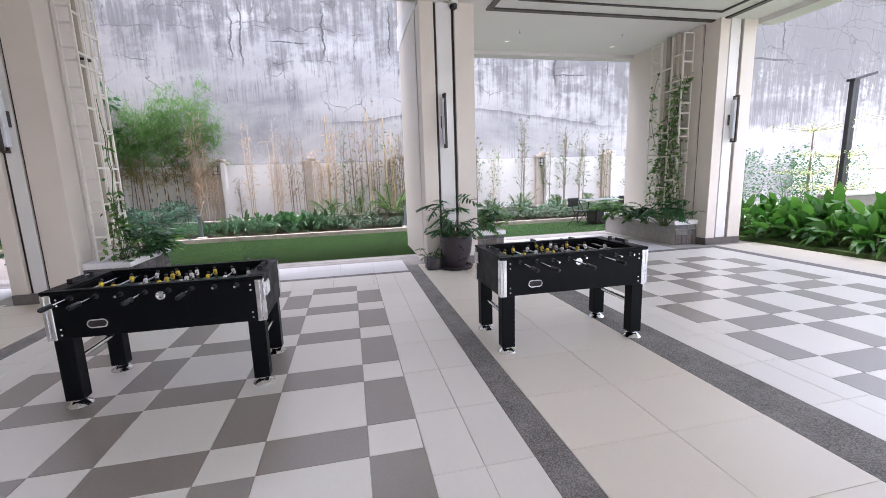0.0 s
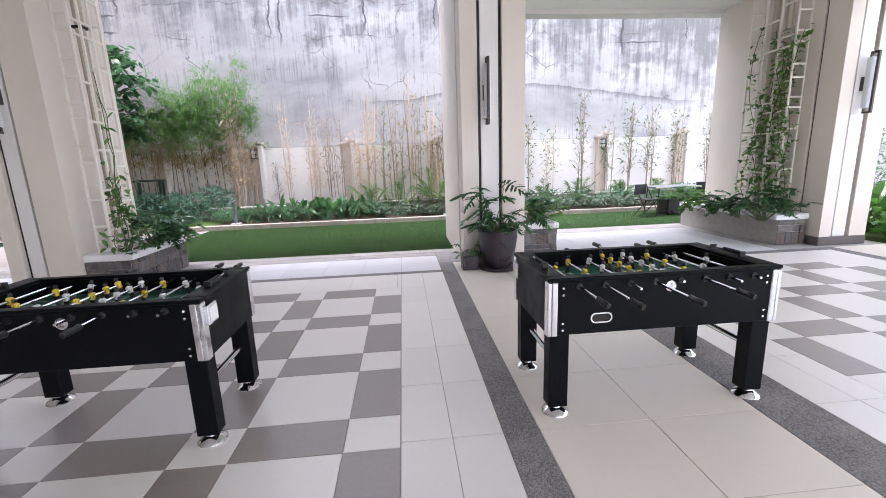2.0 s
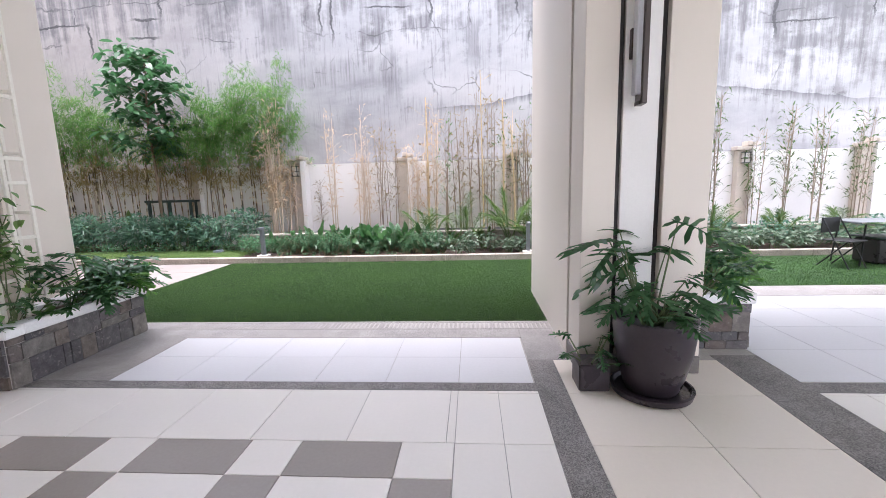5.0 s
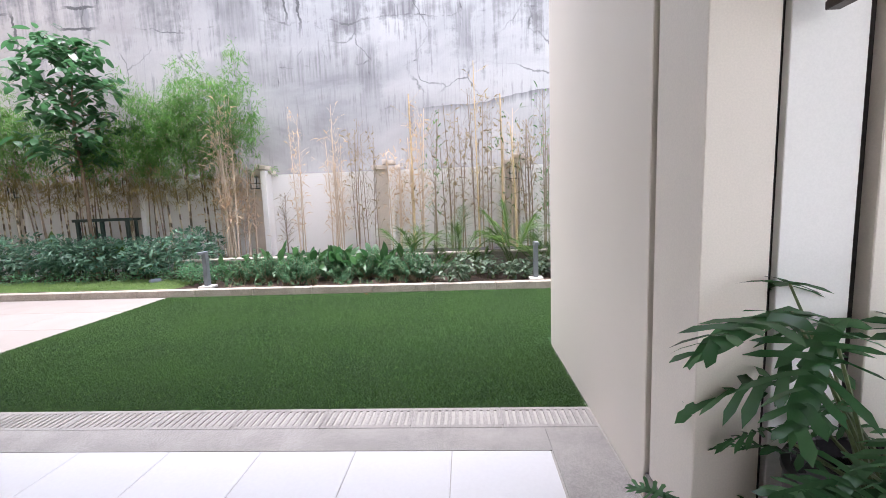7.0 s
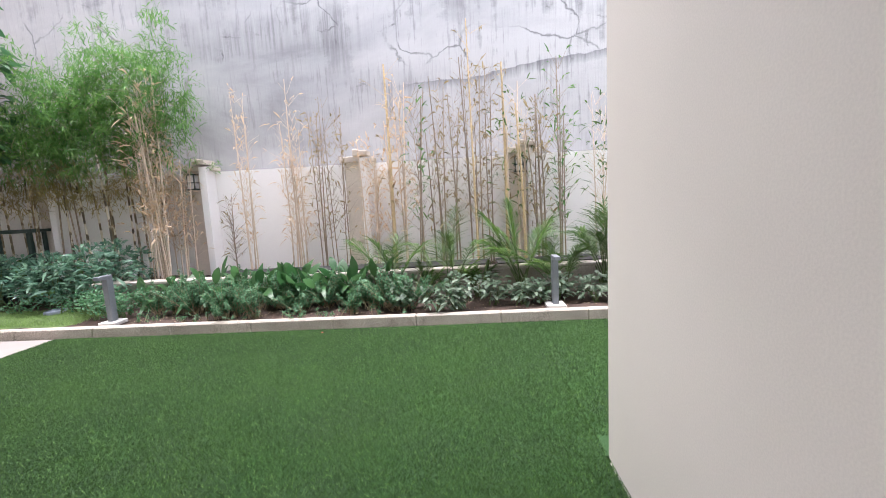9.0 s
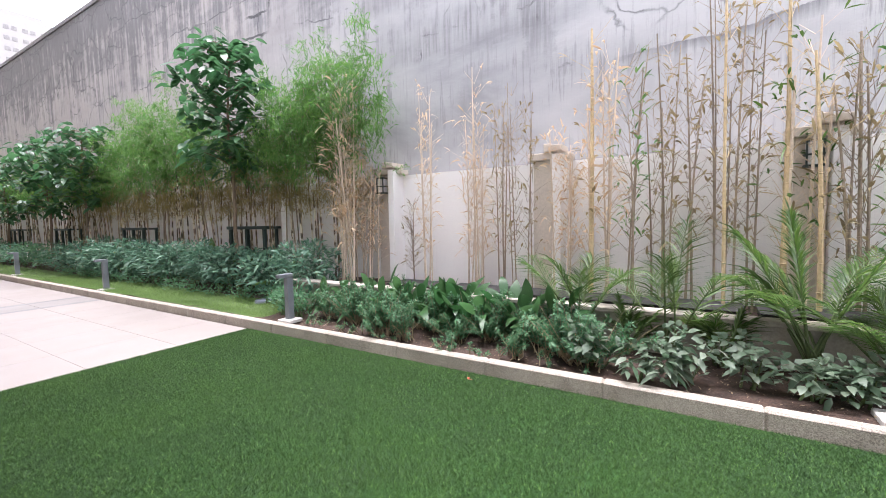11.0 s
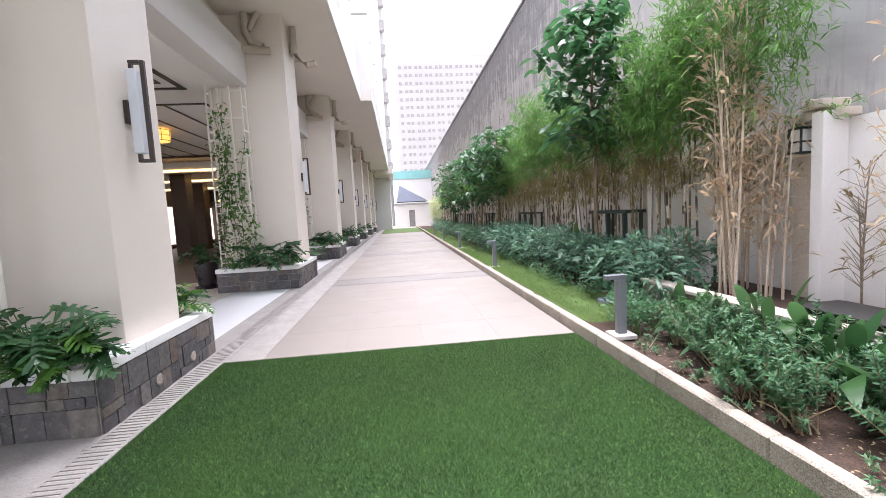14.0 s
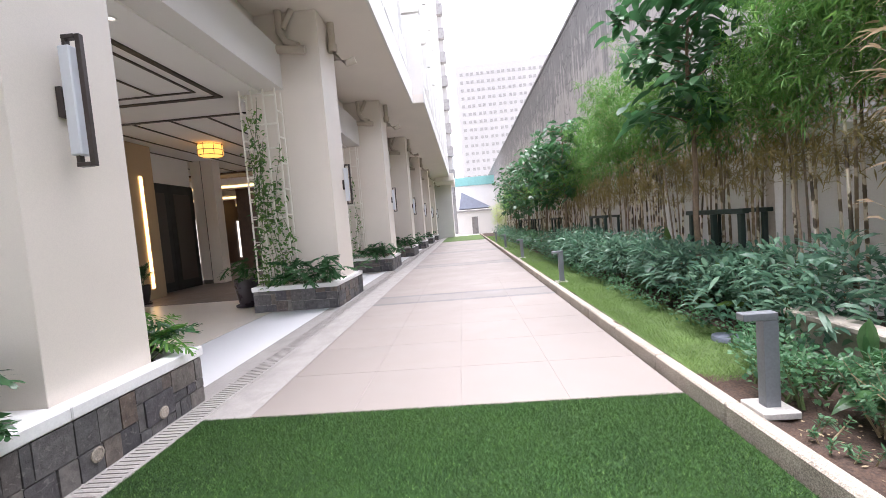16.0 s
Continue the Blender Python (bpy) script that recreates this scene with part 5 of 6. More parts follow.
rng = random.Random(5)
pot(1.8, 6.46, 0.27, 0.56)
philodendron(1.8, 6.44, 0.5, 19, 0.56, rng, M_PHILO, "dark green split leaf philodendron in a round pot", spread=(18, 74))
philodendron(1.74, 6.46, 0.5, 5, 0.98, rng, M_PHILO, "tall stalks of split leaf philodendron in a round pot", spread=(60, 82))
philodendron(1.4, 6.55, 0.12, 9, 0.4, rng, M_PHILO, "dark split leaf plant beside the round pot", spread=(10, 70))
sp = thing("small_pot", "small black square pot beside the column", "plant pot", 1.4, 6.55, 0)
part("body", boxed(-0.11, 0.11, -0.11, 0.11, 0, 0.2, 0.01), M_POT, sp)
IN = "split leaf philodendron growing in a stone planter"
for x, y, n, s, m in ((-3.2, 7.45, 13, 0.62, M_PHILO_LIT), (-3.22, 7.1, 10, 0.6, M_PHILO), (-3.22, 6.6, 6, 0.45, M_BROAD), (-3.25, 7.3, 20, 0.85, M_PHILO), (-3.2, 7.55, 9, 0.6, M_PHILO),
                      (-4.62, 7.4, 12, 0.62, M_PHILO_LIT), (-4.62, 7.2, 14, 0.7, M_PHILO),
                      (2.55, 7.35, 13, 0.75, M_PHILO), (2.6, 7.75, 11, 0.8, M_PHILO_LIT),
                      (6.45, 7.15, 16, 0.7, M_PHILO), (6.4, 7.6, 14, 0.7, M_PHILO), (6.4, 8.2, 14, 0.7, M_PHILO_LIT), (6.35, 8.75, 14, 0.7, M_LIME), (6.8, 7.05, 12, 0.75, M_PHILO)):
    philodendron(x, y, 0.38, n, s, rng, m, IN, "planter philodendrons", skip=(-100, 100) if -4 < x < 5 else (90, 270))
for i, cx in enumerate(CX):
    for dx, dy in ((0.72, 7.45), (0.75, 7.1), (-0.7, 7.4)) if i < 3 else ((0.72, 7.3),):
        philodendron(cx + dx, dy, 0.38, 16, 0.85, rng, M_PHILO, IN, "planter philodendrons", skip=(-80, 80) if dx > 0 else (100, 260))
    philodendron(cx + 0.75, 6.4, 0.38, 10, 0.5, rng, M_VINE, IN, "planter philodendrons")
pot(-10.0, 5.5, 0.26, 0.6)
philodendron(-10.0, 5.5, 0.52, 14, 0.75, rng, M_PHILO, "dark split leaf plant in a lobby pot")


def shrub(name, label, category, x, y, z, n, rx, ry, h, leaf, width, material, rng, group="", stems=6, droop=0.3, up=0.4, low=0.15):
    """Shrub: branching stems in the middle, leaves on an uneven shell and through it."""
    s = thing(name, label, category, x, y, z, group=group)
    bm = bmesh.new()
    rows, tips = [], []
    for k in range(stems):
        a = rng.uniform(0, 360)
        pts = arc((rng.uniform(-rx, rx) * 0.3, rng.uniform(-ry, ry) * 0.3, 0), a, rng.uniform(50, 85), h * rng.uniform(0.6, 0.95), 0.1, 5)
        tube(bm, pts, [0.011, 0.009, 0.007, 0.005, 0.004], 5)
    part("stem", bm, M_STEM, s)["kind"] = "stuff"
    lumps = [(rng.uniform(-0.6, 0.6) * rx, rng.uniform(-0.6, 0.6) * ry, rng.uniform(0.45, 0.8) * h, rng.uniform(0.35, 0.6)) for _ in range(9)]
    for k in range(n):
        cx, cy, cz, r = rng.choice(lumps)
        v = np.random.normal(0, 1, 3)
        v /= np.linalg.norm(v)
        q = np.array((cx + v[0] * rx * r, cy + v[1] * ry * r, max(low * h, cz + v[2] * h * 0.38)))
        d = np.array((v[0], v[1], abs(v[2]) * 0.6 + up)) + np.random.normal(0, 0.35, 3)
        rows.append((q, d, leaf * rng.uniform(0.7, 1.2), width * rng.uniform(0.8, 1.15), droop))
    leaves("foliage", rows, material, s)
    return s


def sprig_bush(x, y, z, stems, h, reach, rng):
    """Wiry bush: leaning stems with whorls of short narrow leaves, and a few bare twigs."""
    s = thing("feathery_bush", "wiry feathery green bush in the kerb bed", "bush", x, y, z, group="feathery bushes")
    bm = bmesh.new()
    rows = []
    for k in range(stems):
        pts = arc((rng.uniform(-0.08, 0.08), rng.uniform(-0.07, 0.07), 0), rng.uniform(0, 360), rng.uniform(38, 88), h * rng.uniform(0.5, 1.05), rng.uniform(0.0, 0.25), 8)
        tube(bm, pts, list(np.linspace(0.006, 0.002, 8)), 4, False)
        if k % 7 == 6:
            continue
        P = np.array(pts)
        m = int(20 * h / 0.6)
        for j in range(m):
            f = (0.3 + 0.7 * (j + 0.5) / m) * 6.99
            i = int(f)
            q = P[i] + (P[i + 1] - P[i]) * (f - i)
            ax = P[i + 1] - P[i]
            ax /= np.linalg.norm(ax)
            for w in range(5):
                v = np.random.normal(0, 1, 3)
                v -= ax * v.dot(ax)
                v /= np.linalg.norm(v) + 1e-9
                rows.append((q, v + ax * rng.uniform(0.2, 0.9), reach * rng.uniform(0.6, 1.2), reach * 0.27, rng.uniform(0.0, 0.4)))
    part("stem", bm, M_TWIG, s)["kind"] = "stuff"
    leaves("foliage", rows, M_BUSH, s)
    return s


M_TWIG = plain("bare_twig", (0.30, 0.23, 0.14), 0.8, vary=0.2, scale=8)
for k in range(18):
    x = -3.5 + k * 0.2 + rng.uniform(-0.09, 0.09)
    sprig_bush(x, rng.uniform(12.1, 12.55), 0.09, rng.randrange(14, 21), rng.uniform(0.4, 0.68), 0.05, rng)
for k in range(11):
    sprig_bush(-3.4 + k * 0.29 + rng.uniform(-0.09, 0.09), rng.uniform(12.5, 12.72), 0.09, rng.randrange(14, 20), rng.uniform(0.5, 0.72), 0.05, rng)
for k in range(12):
    sprig_bush(-3.6 + k * 0.31 + rng.uniform(-0.1, 0.1), rng.uniform(12.02, 12.12), 0.09, 4, 0.16, 0.04, rng)
for k in range(30):
    x = -0.1 + k * 0.33 + rng.uniform(-0.07, 0.07)
    shrub("variegated_cover", "pale variegated low shrub in the kerb bed", "shrub", x, rng.uniform(12.12, 12.45), 0.09, 130, 0.25, 0.2, rng.uniform(0.26, 0.4), 0.11, 0.05, M_VARI, rng, "variegated shrubs", 5, 0.5, 0.2, 0.1)
for x, y in ((-4.3, 12.3), (-4.0, 12.5), (-4.55, 12.55), (-3.95, 12.25)):
    shrub("low_shrub", "small bright green shrub by the bollard", "shrub", x, y, 0.1, 260, 0.26, 0.22, 0.34, 0.05, 0.028, M_BUSH, rng, "low shrubs", 6, 0.2, 0.5, 0.1)


def broad_plant(x, y, z, n, size, rng, material=None, name="broad_leaf_plant", label="broad leaved lily plant in the garden bed", lift=(30, 84), width=0.22):
    p = thing(name, label, "plant", x, y, z, group="broad leaved plants")
    rows = []
    for k in range(n):
        hd, lf = rng.uniform(0, 360), rng.uniform(*lift)
        st = size * rng.uniform(0.35, 0.6)
        pts = arc((rng.uniform(-0.05, 0.05), rng.uniform(-0.05, 0.05), 0), hd, lf, st, 0.05, 4)
        part("stalk", tube(bmesh.new(), pts, [0.012, 0.01, 0.008, 0.006], 5), M_STEM, p)
        d = pts[-1] - pts[-2]
        rows.append((pts[-1], d, size * rng.uniform(0.45, 0.68), size * width * rng.uniform(0.6, 0.9), rng.uniform(0.2, 0.9)))
    leaves("foliage", rows, material or M_BROAD, p, (0.0, 0.15, 0.35, 0.6, 0.82, 1.0), (0.12, 0.75, 1.0, 0.78, 0.38, 0.0))
    return p


LILY = 0.88
for x, y, n, s in ((-4.0, 12.75, 8, 0.62), (-3.2, 12.72, 12, 0.6), (-2.9, 12.62, 8, 0.5), (-2.35, 12.72, 14, 0.85), (-1.75, 12.7, 14, 0.85), (-1.4, 12.58, 12, 0.8), (-0.9, 12.62, 12, 0.85), (-2.0, 12.55, 10, 0.6), (-2.6, 12.78, 8, 0.9), (-1.1, 12.75, 9, 0.95), (-3.5, 12.68, 8, 0.75), (-3.0, 12.8, 9, 0.9), (-1.9, 12.8, 8, 0.9), (-0.6, 12.75, 8, 0.85), (-3.75, 12.6, 7, 0.6), (3.2, 12.6, 10, 0.6), (4.6, 12.6, 12, 0.6), (6.2, 12.6, 12, 0.6)):
    broad_plant(x, max(y, 12.7), 0.09, n + 5, s * LILY, rng)
for x in (-10.6, -9.4, -8.0, -7.1, -6.6, -5.6):
    broad_plant(x, 13.5, 0.1, 8, 1.0, rng, M_PALM, label="broad strap leaved plant behind the hedge", width=0.2)


def palm(x, y, z, n, size, rng, material=None, label="young areca palm in the garden bed", lift=(52, 88)):
    p = thing("areca_palm", label, "palm", x, y, z, group="areca palms")
    rows = []
    for k in range(n):
        hd, lf = rng.uniform(0, 360), rng.uniform(*lift)
        pts = arc((rng.uniform(-0.06, 0.06), rng.uniform(-0.06, 0.06), 0), hd, lf, size * rng.uniform(0.7, 1.05), rng.uniform(0.18, 0.4), 10)
        part("stalk", tube(bmesh.new(), pts, list(np.linspace(0.011, 0.003, 10)), 5), M_STEM, p)
        rows += frond_rows(pts, size * 0.22, 0.0125, 50, 0.36, 0.4, 26)
    leaves("foliage", rows, material or M_PALM, p, (0.0, 0.35, 1.0), (0.6, 1.0, 0.0))
    return p


for x, y, z, n, s in ((-0.4, 12.85, 0.12, 7, 1.45), (0.4, 12.85, 0.12, 7, 1.4), (0.05, 12.75, 0.1, 8, 0.7), (0.8, 12.75, 0.1, 9, 0.75), (1.4, 12.8, 0.2, 12, 1.5), (1.9, 12.75, 0.1, 12, 1.1), (2.5, 12.8, 0.2, 13, 1.5),
                      (3.5, 12.8, 0.1, 10, 1.1), (4.6, 12.8, 0.1, 10, 1.0), (5.6, 12.8, 0.1, 10, 1.1), (7.0, 12.8, 0.1, 10, 1.0), (8.2, 12.8, 0.1, 10, 1.1)):
    palm(x, y, z, n, s, rng)


# ---- bamboo ----
def culm_mesh(h, r, material, rng):
    bm = bmesh.new()
    pts, rad = [], []
    n = max(4, int(h / 0.26))
    bx, by = rng.uniform(-0.05, 0.05), rng.uniform(-0.04, 0.04)
    for k in range(n + 1):
        f = k / n
        q = (bx * h * f * f, by * h * f * f, h * f)
        rr = r * (1 - 0.55 * f)
        if 0 < k < n:
            pts += [(q[0], q[1], q[2] - 0.006), q, (q[0], q[1], q[2] + 0.006)]
            rad += [rr, rr * 1.32, rr]
        else:
            pts.append(q)
            rad.append(rr)
    tube(bm, pts, rad, 6)
    return mesh_of("culm", bm, material)


def bamboo_clump(x, y, z, culms, height, r, material, rng, label, dry=0.5, leafm=None, spread=0.16, group="dry bamboo stalks", twigs=13, long=1.0, tip=2.5):
    """A few slim stalks with whorls of short twigs and a few dry leaves at the joints."""
    p = thing("bamboo", label, "bamboo", x, y, z, group=group)
    rows = []
    bm = bmesh.new()
    for k in range(culms):
        h = height * rng.uniform(0.65, 1.0)
        me = culm_mesh(h, r * rng.uniform(0.7, 1.1), material, rng)
        ox, oy = rng.uniform(-spread, spread), rng.uniform(-0.08, 0.08)
        piece("culm", me, p, pose(ox, oy, 0, rng.uniform(-tip, tip) * 0.6, rng.uniform(-tip, tip), rng.uniform(0, 360)))
        for j in range(twigs):
            zz = h * (0.2 + 0.78 * (j + rng.random() * 0.5) / twigs)
            for q in range(rng.choice((2, 3, 3))):
                a = rng.uniform(0, 360)
                tw = arc((ox, oy, zz), a, rng.uniform(30, 70), rng.uniform(0.08, 0.26) * long, 0.0, 3)
                tube(bm, tw, [0.0035, 0.0028, 0.002], 4, False)
                if rng.random() < dry:
                    for w in range(rng.choice((1, 2, 2, 3))):
                        d = (tw[-1] - tw[0]) + np.random.normal(0, 0.08, 3)
                        rows.append((tw[-1], d, rng.uniform(0.07, 0.16) * long, rng.uniform(0.014, 0.024) * long, rng.uniform(0.2, 0.9)))
    part("twig", bm, material, p)["kind"] = "stuff"
    if rows:
        leaves("foliage", rows, leafm or M_DULLLEAF, p)
    return p


DRY = "slim dry bamboo stalks against the garden wall"
for x, n, h, r, m, d, lm in ((-3.95, 4, 2.6, 0.016, M_CULM_DRY, 0.8, M_DRYLEAF), (-4.4, 5, 2.8, 0.015, M_CULM_DRY, 0.6, M_DULLLEAF), (-2.9, 4, 3.1, 0.014, M_CULM_DRY, 0.3, M_DRYLEAF), (-3.25, 2, 1.5, 0.012, M_CULM, 0.3, M_DULLLEAF),
                             (-2.2, 3, 2.6, 0.013, M_CULM_DRY, 0.4, M_DRYLEAF), (-2.0, 4, 3.1, 0.014, M_CULM_DRY, 0.5, M_DRYLEAF), (-1.65, 4, 3.0, 0.013, M_CULM, 0.45, M_DULLLEAF), (-1.35, 3, 2.7, 0.012, M_CULM, 0.4, M_DULLLEAF), (-0.85, 4, 2.5, 0.014, M_CULM_DRY, 0.8, M_DRYLEAF),
                             (-0.4, 4, 3.3, 0.02, M_CULM_DRY, 0.9, M_DRYLEAF), (-0.05, 3, 3.0, 0.013, M_CULM, 0.5, M_VINE), (0.26, 4, 3.2, 0.013, M_CULM, 0.5, M_DULLLEAF), (0.63, 4, 3.3, 0.014, M_CULM, 0.6, M_DULLLEAF), (0.95, 4, 3.2, 0.013, M_CULM, 0.5, M_DULLLEAF),
                             (1.45, 3, 3.3, 0.026, M_CULM_DRY, 0.6, M_PALM), (1.8, 4, 3.3, 0.02, M_CULM, 0.7, M_DULLLEAF), (2.3, 4, 3.2, 0.014, M_CULM, 0.6, M_VINE), (2.9, 4, 3.0, 0.013, M_CULM_DRY, 0.6, M_PALM), (3.6, 4, 2.6, 0.013, M_CULM, 0.5, M_VINE),
                             (4.4, 4, 2.8, 0.013, M_CULM, 0.6, M_PALM), (5.2, 3, 2.6, 0.013, M_CULM_DRY, 0.6, M_VINE), (6.1, 4, 3.3, 0.014, M_CULM, 0.7, M_PALM), (7.0, 3, 2.6, 0.013, M_CULM, 0.6, M_PALM), (7.8, 4, 2.9, 0.014, M_CULM, 0.9, M_PALM), (8.5, 4, 2.7, 0.014, M_CULM, 0.9, M_PALM), (9.4, 4, 2.9, 0.014, M_CULM, 0.9, M_PALM), (10.5, 4, 2.7, 0.014, M_CULM, 0.9, M_PALM)):
    bamboo_clump(x, 13.85 + rng.uniform(-0.06, 0.08), 0.36, n, h, r, m, rng, DRY, min(0.95, d + 0.15), lm, long=1.15 if x < -0.6 else 1.35)
bamboo_clump(-4.2, 13.5, 0.36, 10, 3.4, 0.015, M_CULM_DRY, rng, "tall straw coloured dry bamboo with papery leaves", 0.95, M_DRYLEAF, 0.2, twigs=11, long=1.6, tip=4)
for x, h, r in ((-0.49, 3.3, 0.03), (1.29, 3.2, 0.034), (1.58, 3.1, 0.024), (0.81, 3.3, 0.018)):
    bamboo_clump(x, 13.7, 0.36, 1, h / 0.85, r, M_CULM_POLE, rng, "thick straw yellow bamboo pole with a leafy top", 0.6, M_DULLLEAF, 0.02, twigs=11, long=1.45, tip=1.5)
for x in (-2.9, -1.9, -1.0, -0.2, 0.6, 1.5, 2.3, 3.4, 4.6, 6.0):
    t = thing("grow_trough", "black plastic grow trough behind the planter wall", "plant trough", x, 13.55, 0.36, group="black grow troughs")
    bm = boxed(-0.38, 0.38, -0.22, 0.22, 0, 0.09, 0.012)
    part("body", bm, M_VOID, t)
    part("rim", boxed(-0.4, 0.4, -0.24, 0.24, 0.0905, 0.105, 0.006), M_VOID, t)

# dense bamboo screen, stalks shared between clumps
SCREEN = [culm_mesh(3.2, 0.02, M_CULM_DARK, rng), culm_mesh(2.9, 0.018, M_CULM_DARK, rng), culm_mesh(3.3, 0.019, M_CULM_DARK, rng), culm_mesh(2.8, 0.017, M_CULM, rng)]
x = -4.75
while x > -37:
    step = 1.0 if x > -20 else 2.0
    p = thing("bamboo_screen", "close row of green brown bamboo stalks before the wall", "bamboo", x, 13.9, 0.08, group="bamboo screen")
    for k in range(9):
        piece("culm", SCREEN[rng.randrange(4)], p, pose(-step * (k + rng.uniform(0.1, 0.9)) / 9, rng.uniform(-0.2, 0.12), 0, rng.uniform(-2, 2), rng.uniform(-3, 3), rng.uniform(0, 360)))
    x -= step


def bamboo_crown(x, y, z0, z1, rx, ry, n, rng, material=None):
    """Feathery bamboo head: arching sprays of narrow leaves with gaps."""
    c = thing("leaning_bamboo", "feathery green bamboo foliage leaning off the wall", "bamboo", x, y, z0, group="bamboo crowns")
    bm = bmesh.new()
    rows = []
    h = z1 - z0
    plumes = []
    for k in range(9):
        top, lean, turn = h * rng.uniform(0.62, 1.0), rng.uniform(0.1, 0.55), rng.uniform(0, math.tau)
        plumes.append((rx * rng.uniform(-0.75, 0.75), ry * rng.uniform(-0.3, 0.3), top, lean * math.cos(turn) * rx, -abs(lean * math.sin(turn)) * ry * 1.3))
    for k in range(n):
        px, py, top, dx, dy = rng.choice(plumes)
        f = rng.random() ** 0.8
        a = rng.uniform(0, 360)
        w = 0.4 * (1.15 - f)
        base = (px + dx * f * f * 1.6 + rng.uniform(-w, w), py + dy * f * f * 1.6 + rng.uniform(-w, w) * 0.7, top * f)
        if k % 5 < 3:
            v = np.random.normal(0, 1, 3)
            v *= rng.random() ** 0.4 / np.linalg.norm(v)
            base = (v[0] * rx * 0.9, v[1] * ry * 0.8, h * (0.42 + 0.42 * v[2]))
        pts = arc(base, a, rng.uniform(-5, 60), rng.uniform(0.15, 0.42), rng.uniform(0.1, 0.5), 6)
        if k % 3 == 0:
            tube(bm, pts, [0.004, 0.0035, 0.003, 0.0025, 0.002, 0.0015], 4, False)
        P = np.array(pts)
        for j in range(18):
            q = P[rng.randrange(1, 6)] + np.random.normal(0, 0.035, 3)
            d = (P[-1] - P[0]) + np.random.normal(0, 0.38, 3)
            rows.append((q, d, rng.uniform(0.07, 0.14), rng.uniform(0.011, 0.018), rng.uniform(0.0, 0.5)))
    part("branch", bm, M_CULM, c)["kind"] = "stuff"
    leaves("foliage", rows, material or M_BAMBOO, c, (0.0, 0.4, 1.0), (0.4, 1.0, 0.0))
    return c


bamboo_crown(-4.55, 13.65, 2.1, 4.6, 1.2, 0.65, 720, rng)
bamboo_crown(-5.5, 13.7, 2.0, 4.1, 1.0, 0.55, 420, rng)
bamboo_crown(-6.6, 13.7, 2.0, 3.3, 1.1, 0.55, 360, rng)
bamboo_crown(-8.6, 13.7, 2.1, 3.9, 1.0, 0.6, 420, rng)
bamboo_crown(-10.2, 13.6, 2.1, 4.55, 1.4, 0.7, 760, rng)
bamboo_crown(-12.0, 13.65, 2.0, 4.2, 1.2, 0.6, 480, rng)
for x, z1 in ((-14.2, 3.4), (-17.0, 3.9), (-19.5, 3.4), (-22.5, 3.8), (-26, 3.6), (-29.5, 3.9), (-33, 3.6)):
    bamboo_crown(x, 13.6, 1.9, z1, 1.5, 0.7, 420, rng)
for x in (-4.6, -5.7, -6.8, -7.9, -9.0, -10.1, -11.2, -12.3, -13.6, -15.0):
    c = bamboo_crown(x, 13.85, 1.45, 2.6, 0.75, 0.35, 90, rng, M_BROWNLEAF)
    tagged(c, "brownish lower bamboo foliage before the wall", "bamboo", group="bamboo crowns")
crown = bamboo_crown(-36.0, 13.2, 0.6, 3.2, 1.2, 0.7, 380, rng, M_PALE)


def broad_tree(x, y, z0, trunk, height, r, n, rng, leaf=0.26):
    """Slim tree with large glossy leaves in open clumps."""
    t = thing("broad_leaf_tree", "slim tree with large glossy dark leaves", "tree", x, y, z0, group="broad leaved trees")
    bm = bmesh.new()
    rows = []
    top = [(0.04 * math.sin(k), 0.03 * math.cos(k * 1.7), height * k / 8) for k in range(9)]
    tube(bm, top, list(np.linspace(0.045, 0.012, 9)), 7)
    for k in range(26):
        f = trunk / height + (1 - trunk / height) * k / 25
        w = r * (0.5 + 0.6 * math.sin(math.pi * min(1, 0.15 + 0.8 * (f - trunk / height) / (1 - trunk / height))))
        pts = arc((0, 0, f * height), k * 137.5, rng.uniform(10, 45), w * rng.uniform(0.7, 1.1), 0.2, 6)
        tube(bm, pts, list(np.linspace(0.014, 0.004, 6)), 5)
        for j in range(n // 26):
            q = np.array(pts[rng.randrange(2, 6)]) + np.random.normal(0, 0.1, 3)
            a = rng.uniform(0, math.tau)
            d = np.array((math.cos(a), math.sin(a), rng.uniform(-0.3, 0.4)))
            rows.append((q, d, leaf * rng.uniform(0.6, 1.15), leaf * 0.48 * rng.uniform(0.8, 1.1), rng.uniform(0.25, 0.8)))
    part("trunk", bm, M_BARK, t)
    leaves("foliage", rows, M_TREE, t, (0.0, 0.15, 0.4, 0.7, 0.9, 1.0), (0.1, 0.7, 1.0, 0.85, 0.4, 0.0))
    return t


broad_tree(-7.1, 13.4, 0.08, 2.2, 4.6, 1.0, 860, rng)
broad_tree(-13.9, 13.3, 0.08, 1.9, 3.9, 1.0, 700, rng)
broad_tree(-16.3, 13.2, 0.08, 1.7, 3.6, 1.2, 720, rng)
broad_tree(-20.5, 13.2, 0.08, 1.5, 3.7, 1.3, 640, rng)
broad_tree(-25.0, 13.2, 0.08, 1.3, 3.7, 1.3, 560, rng)

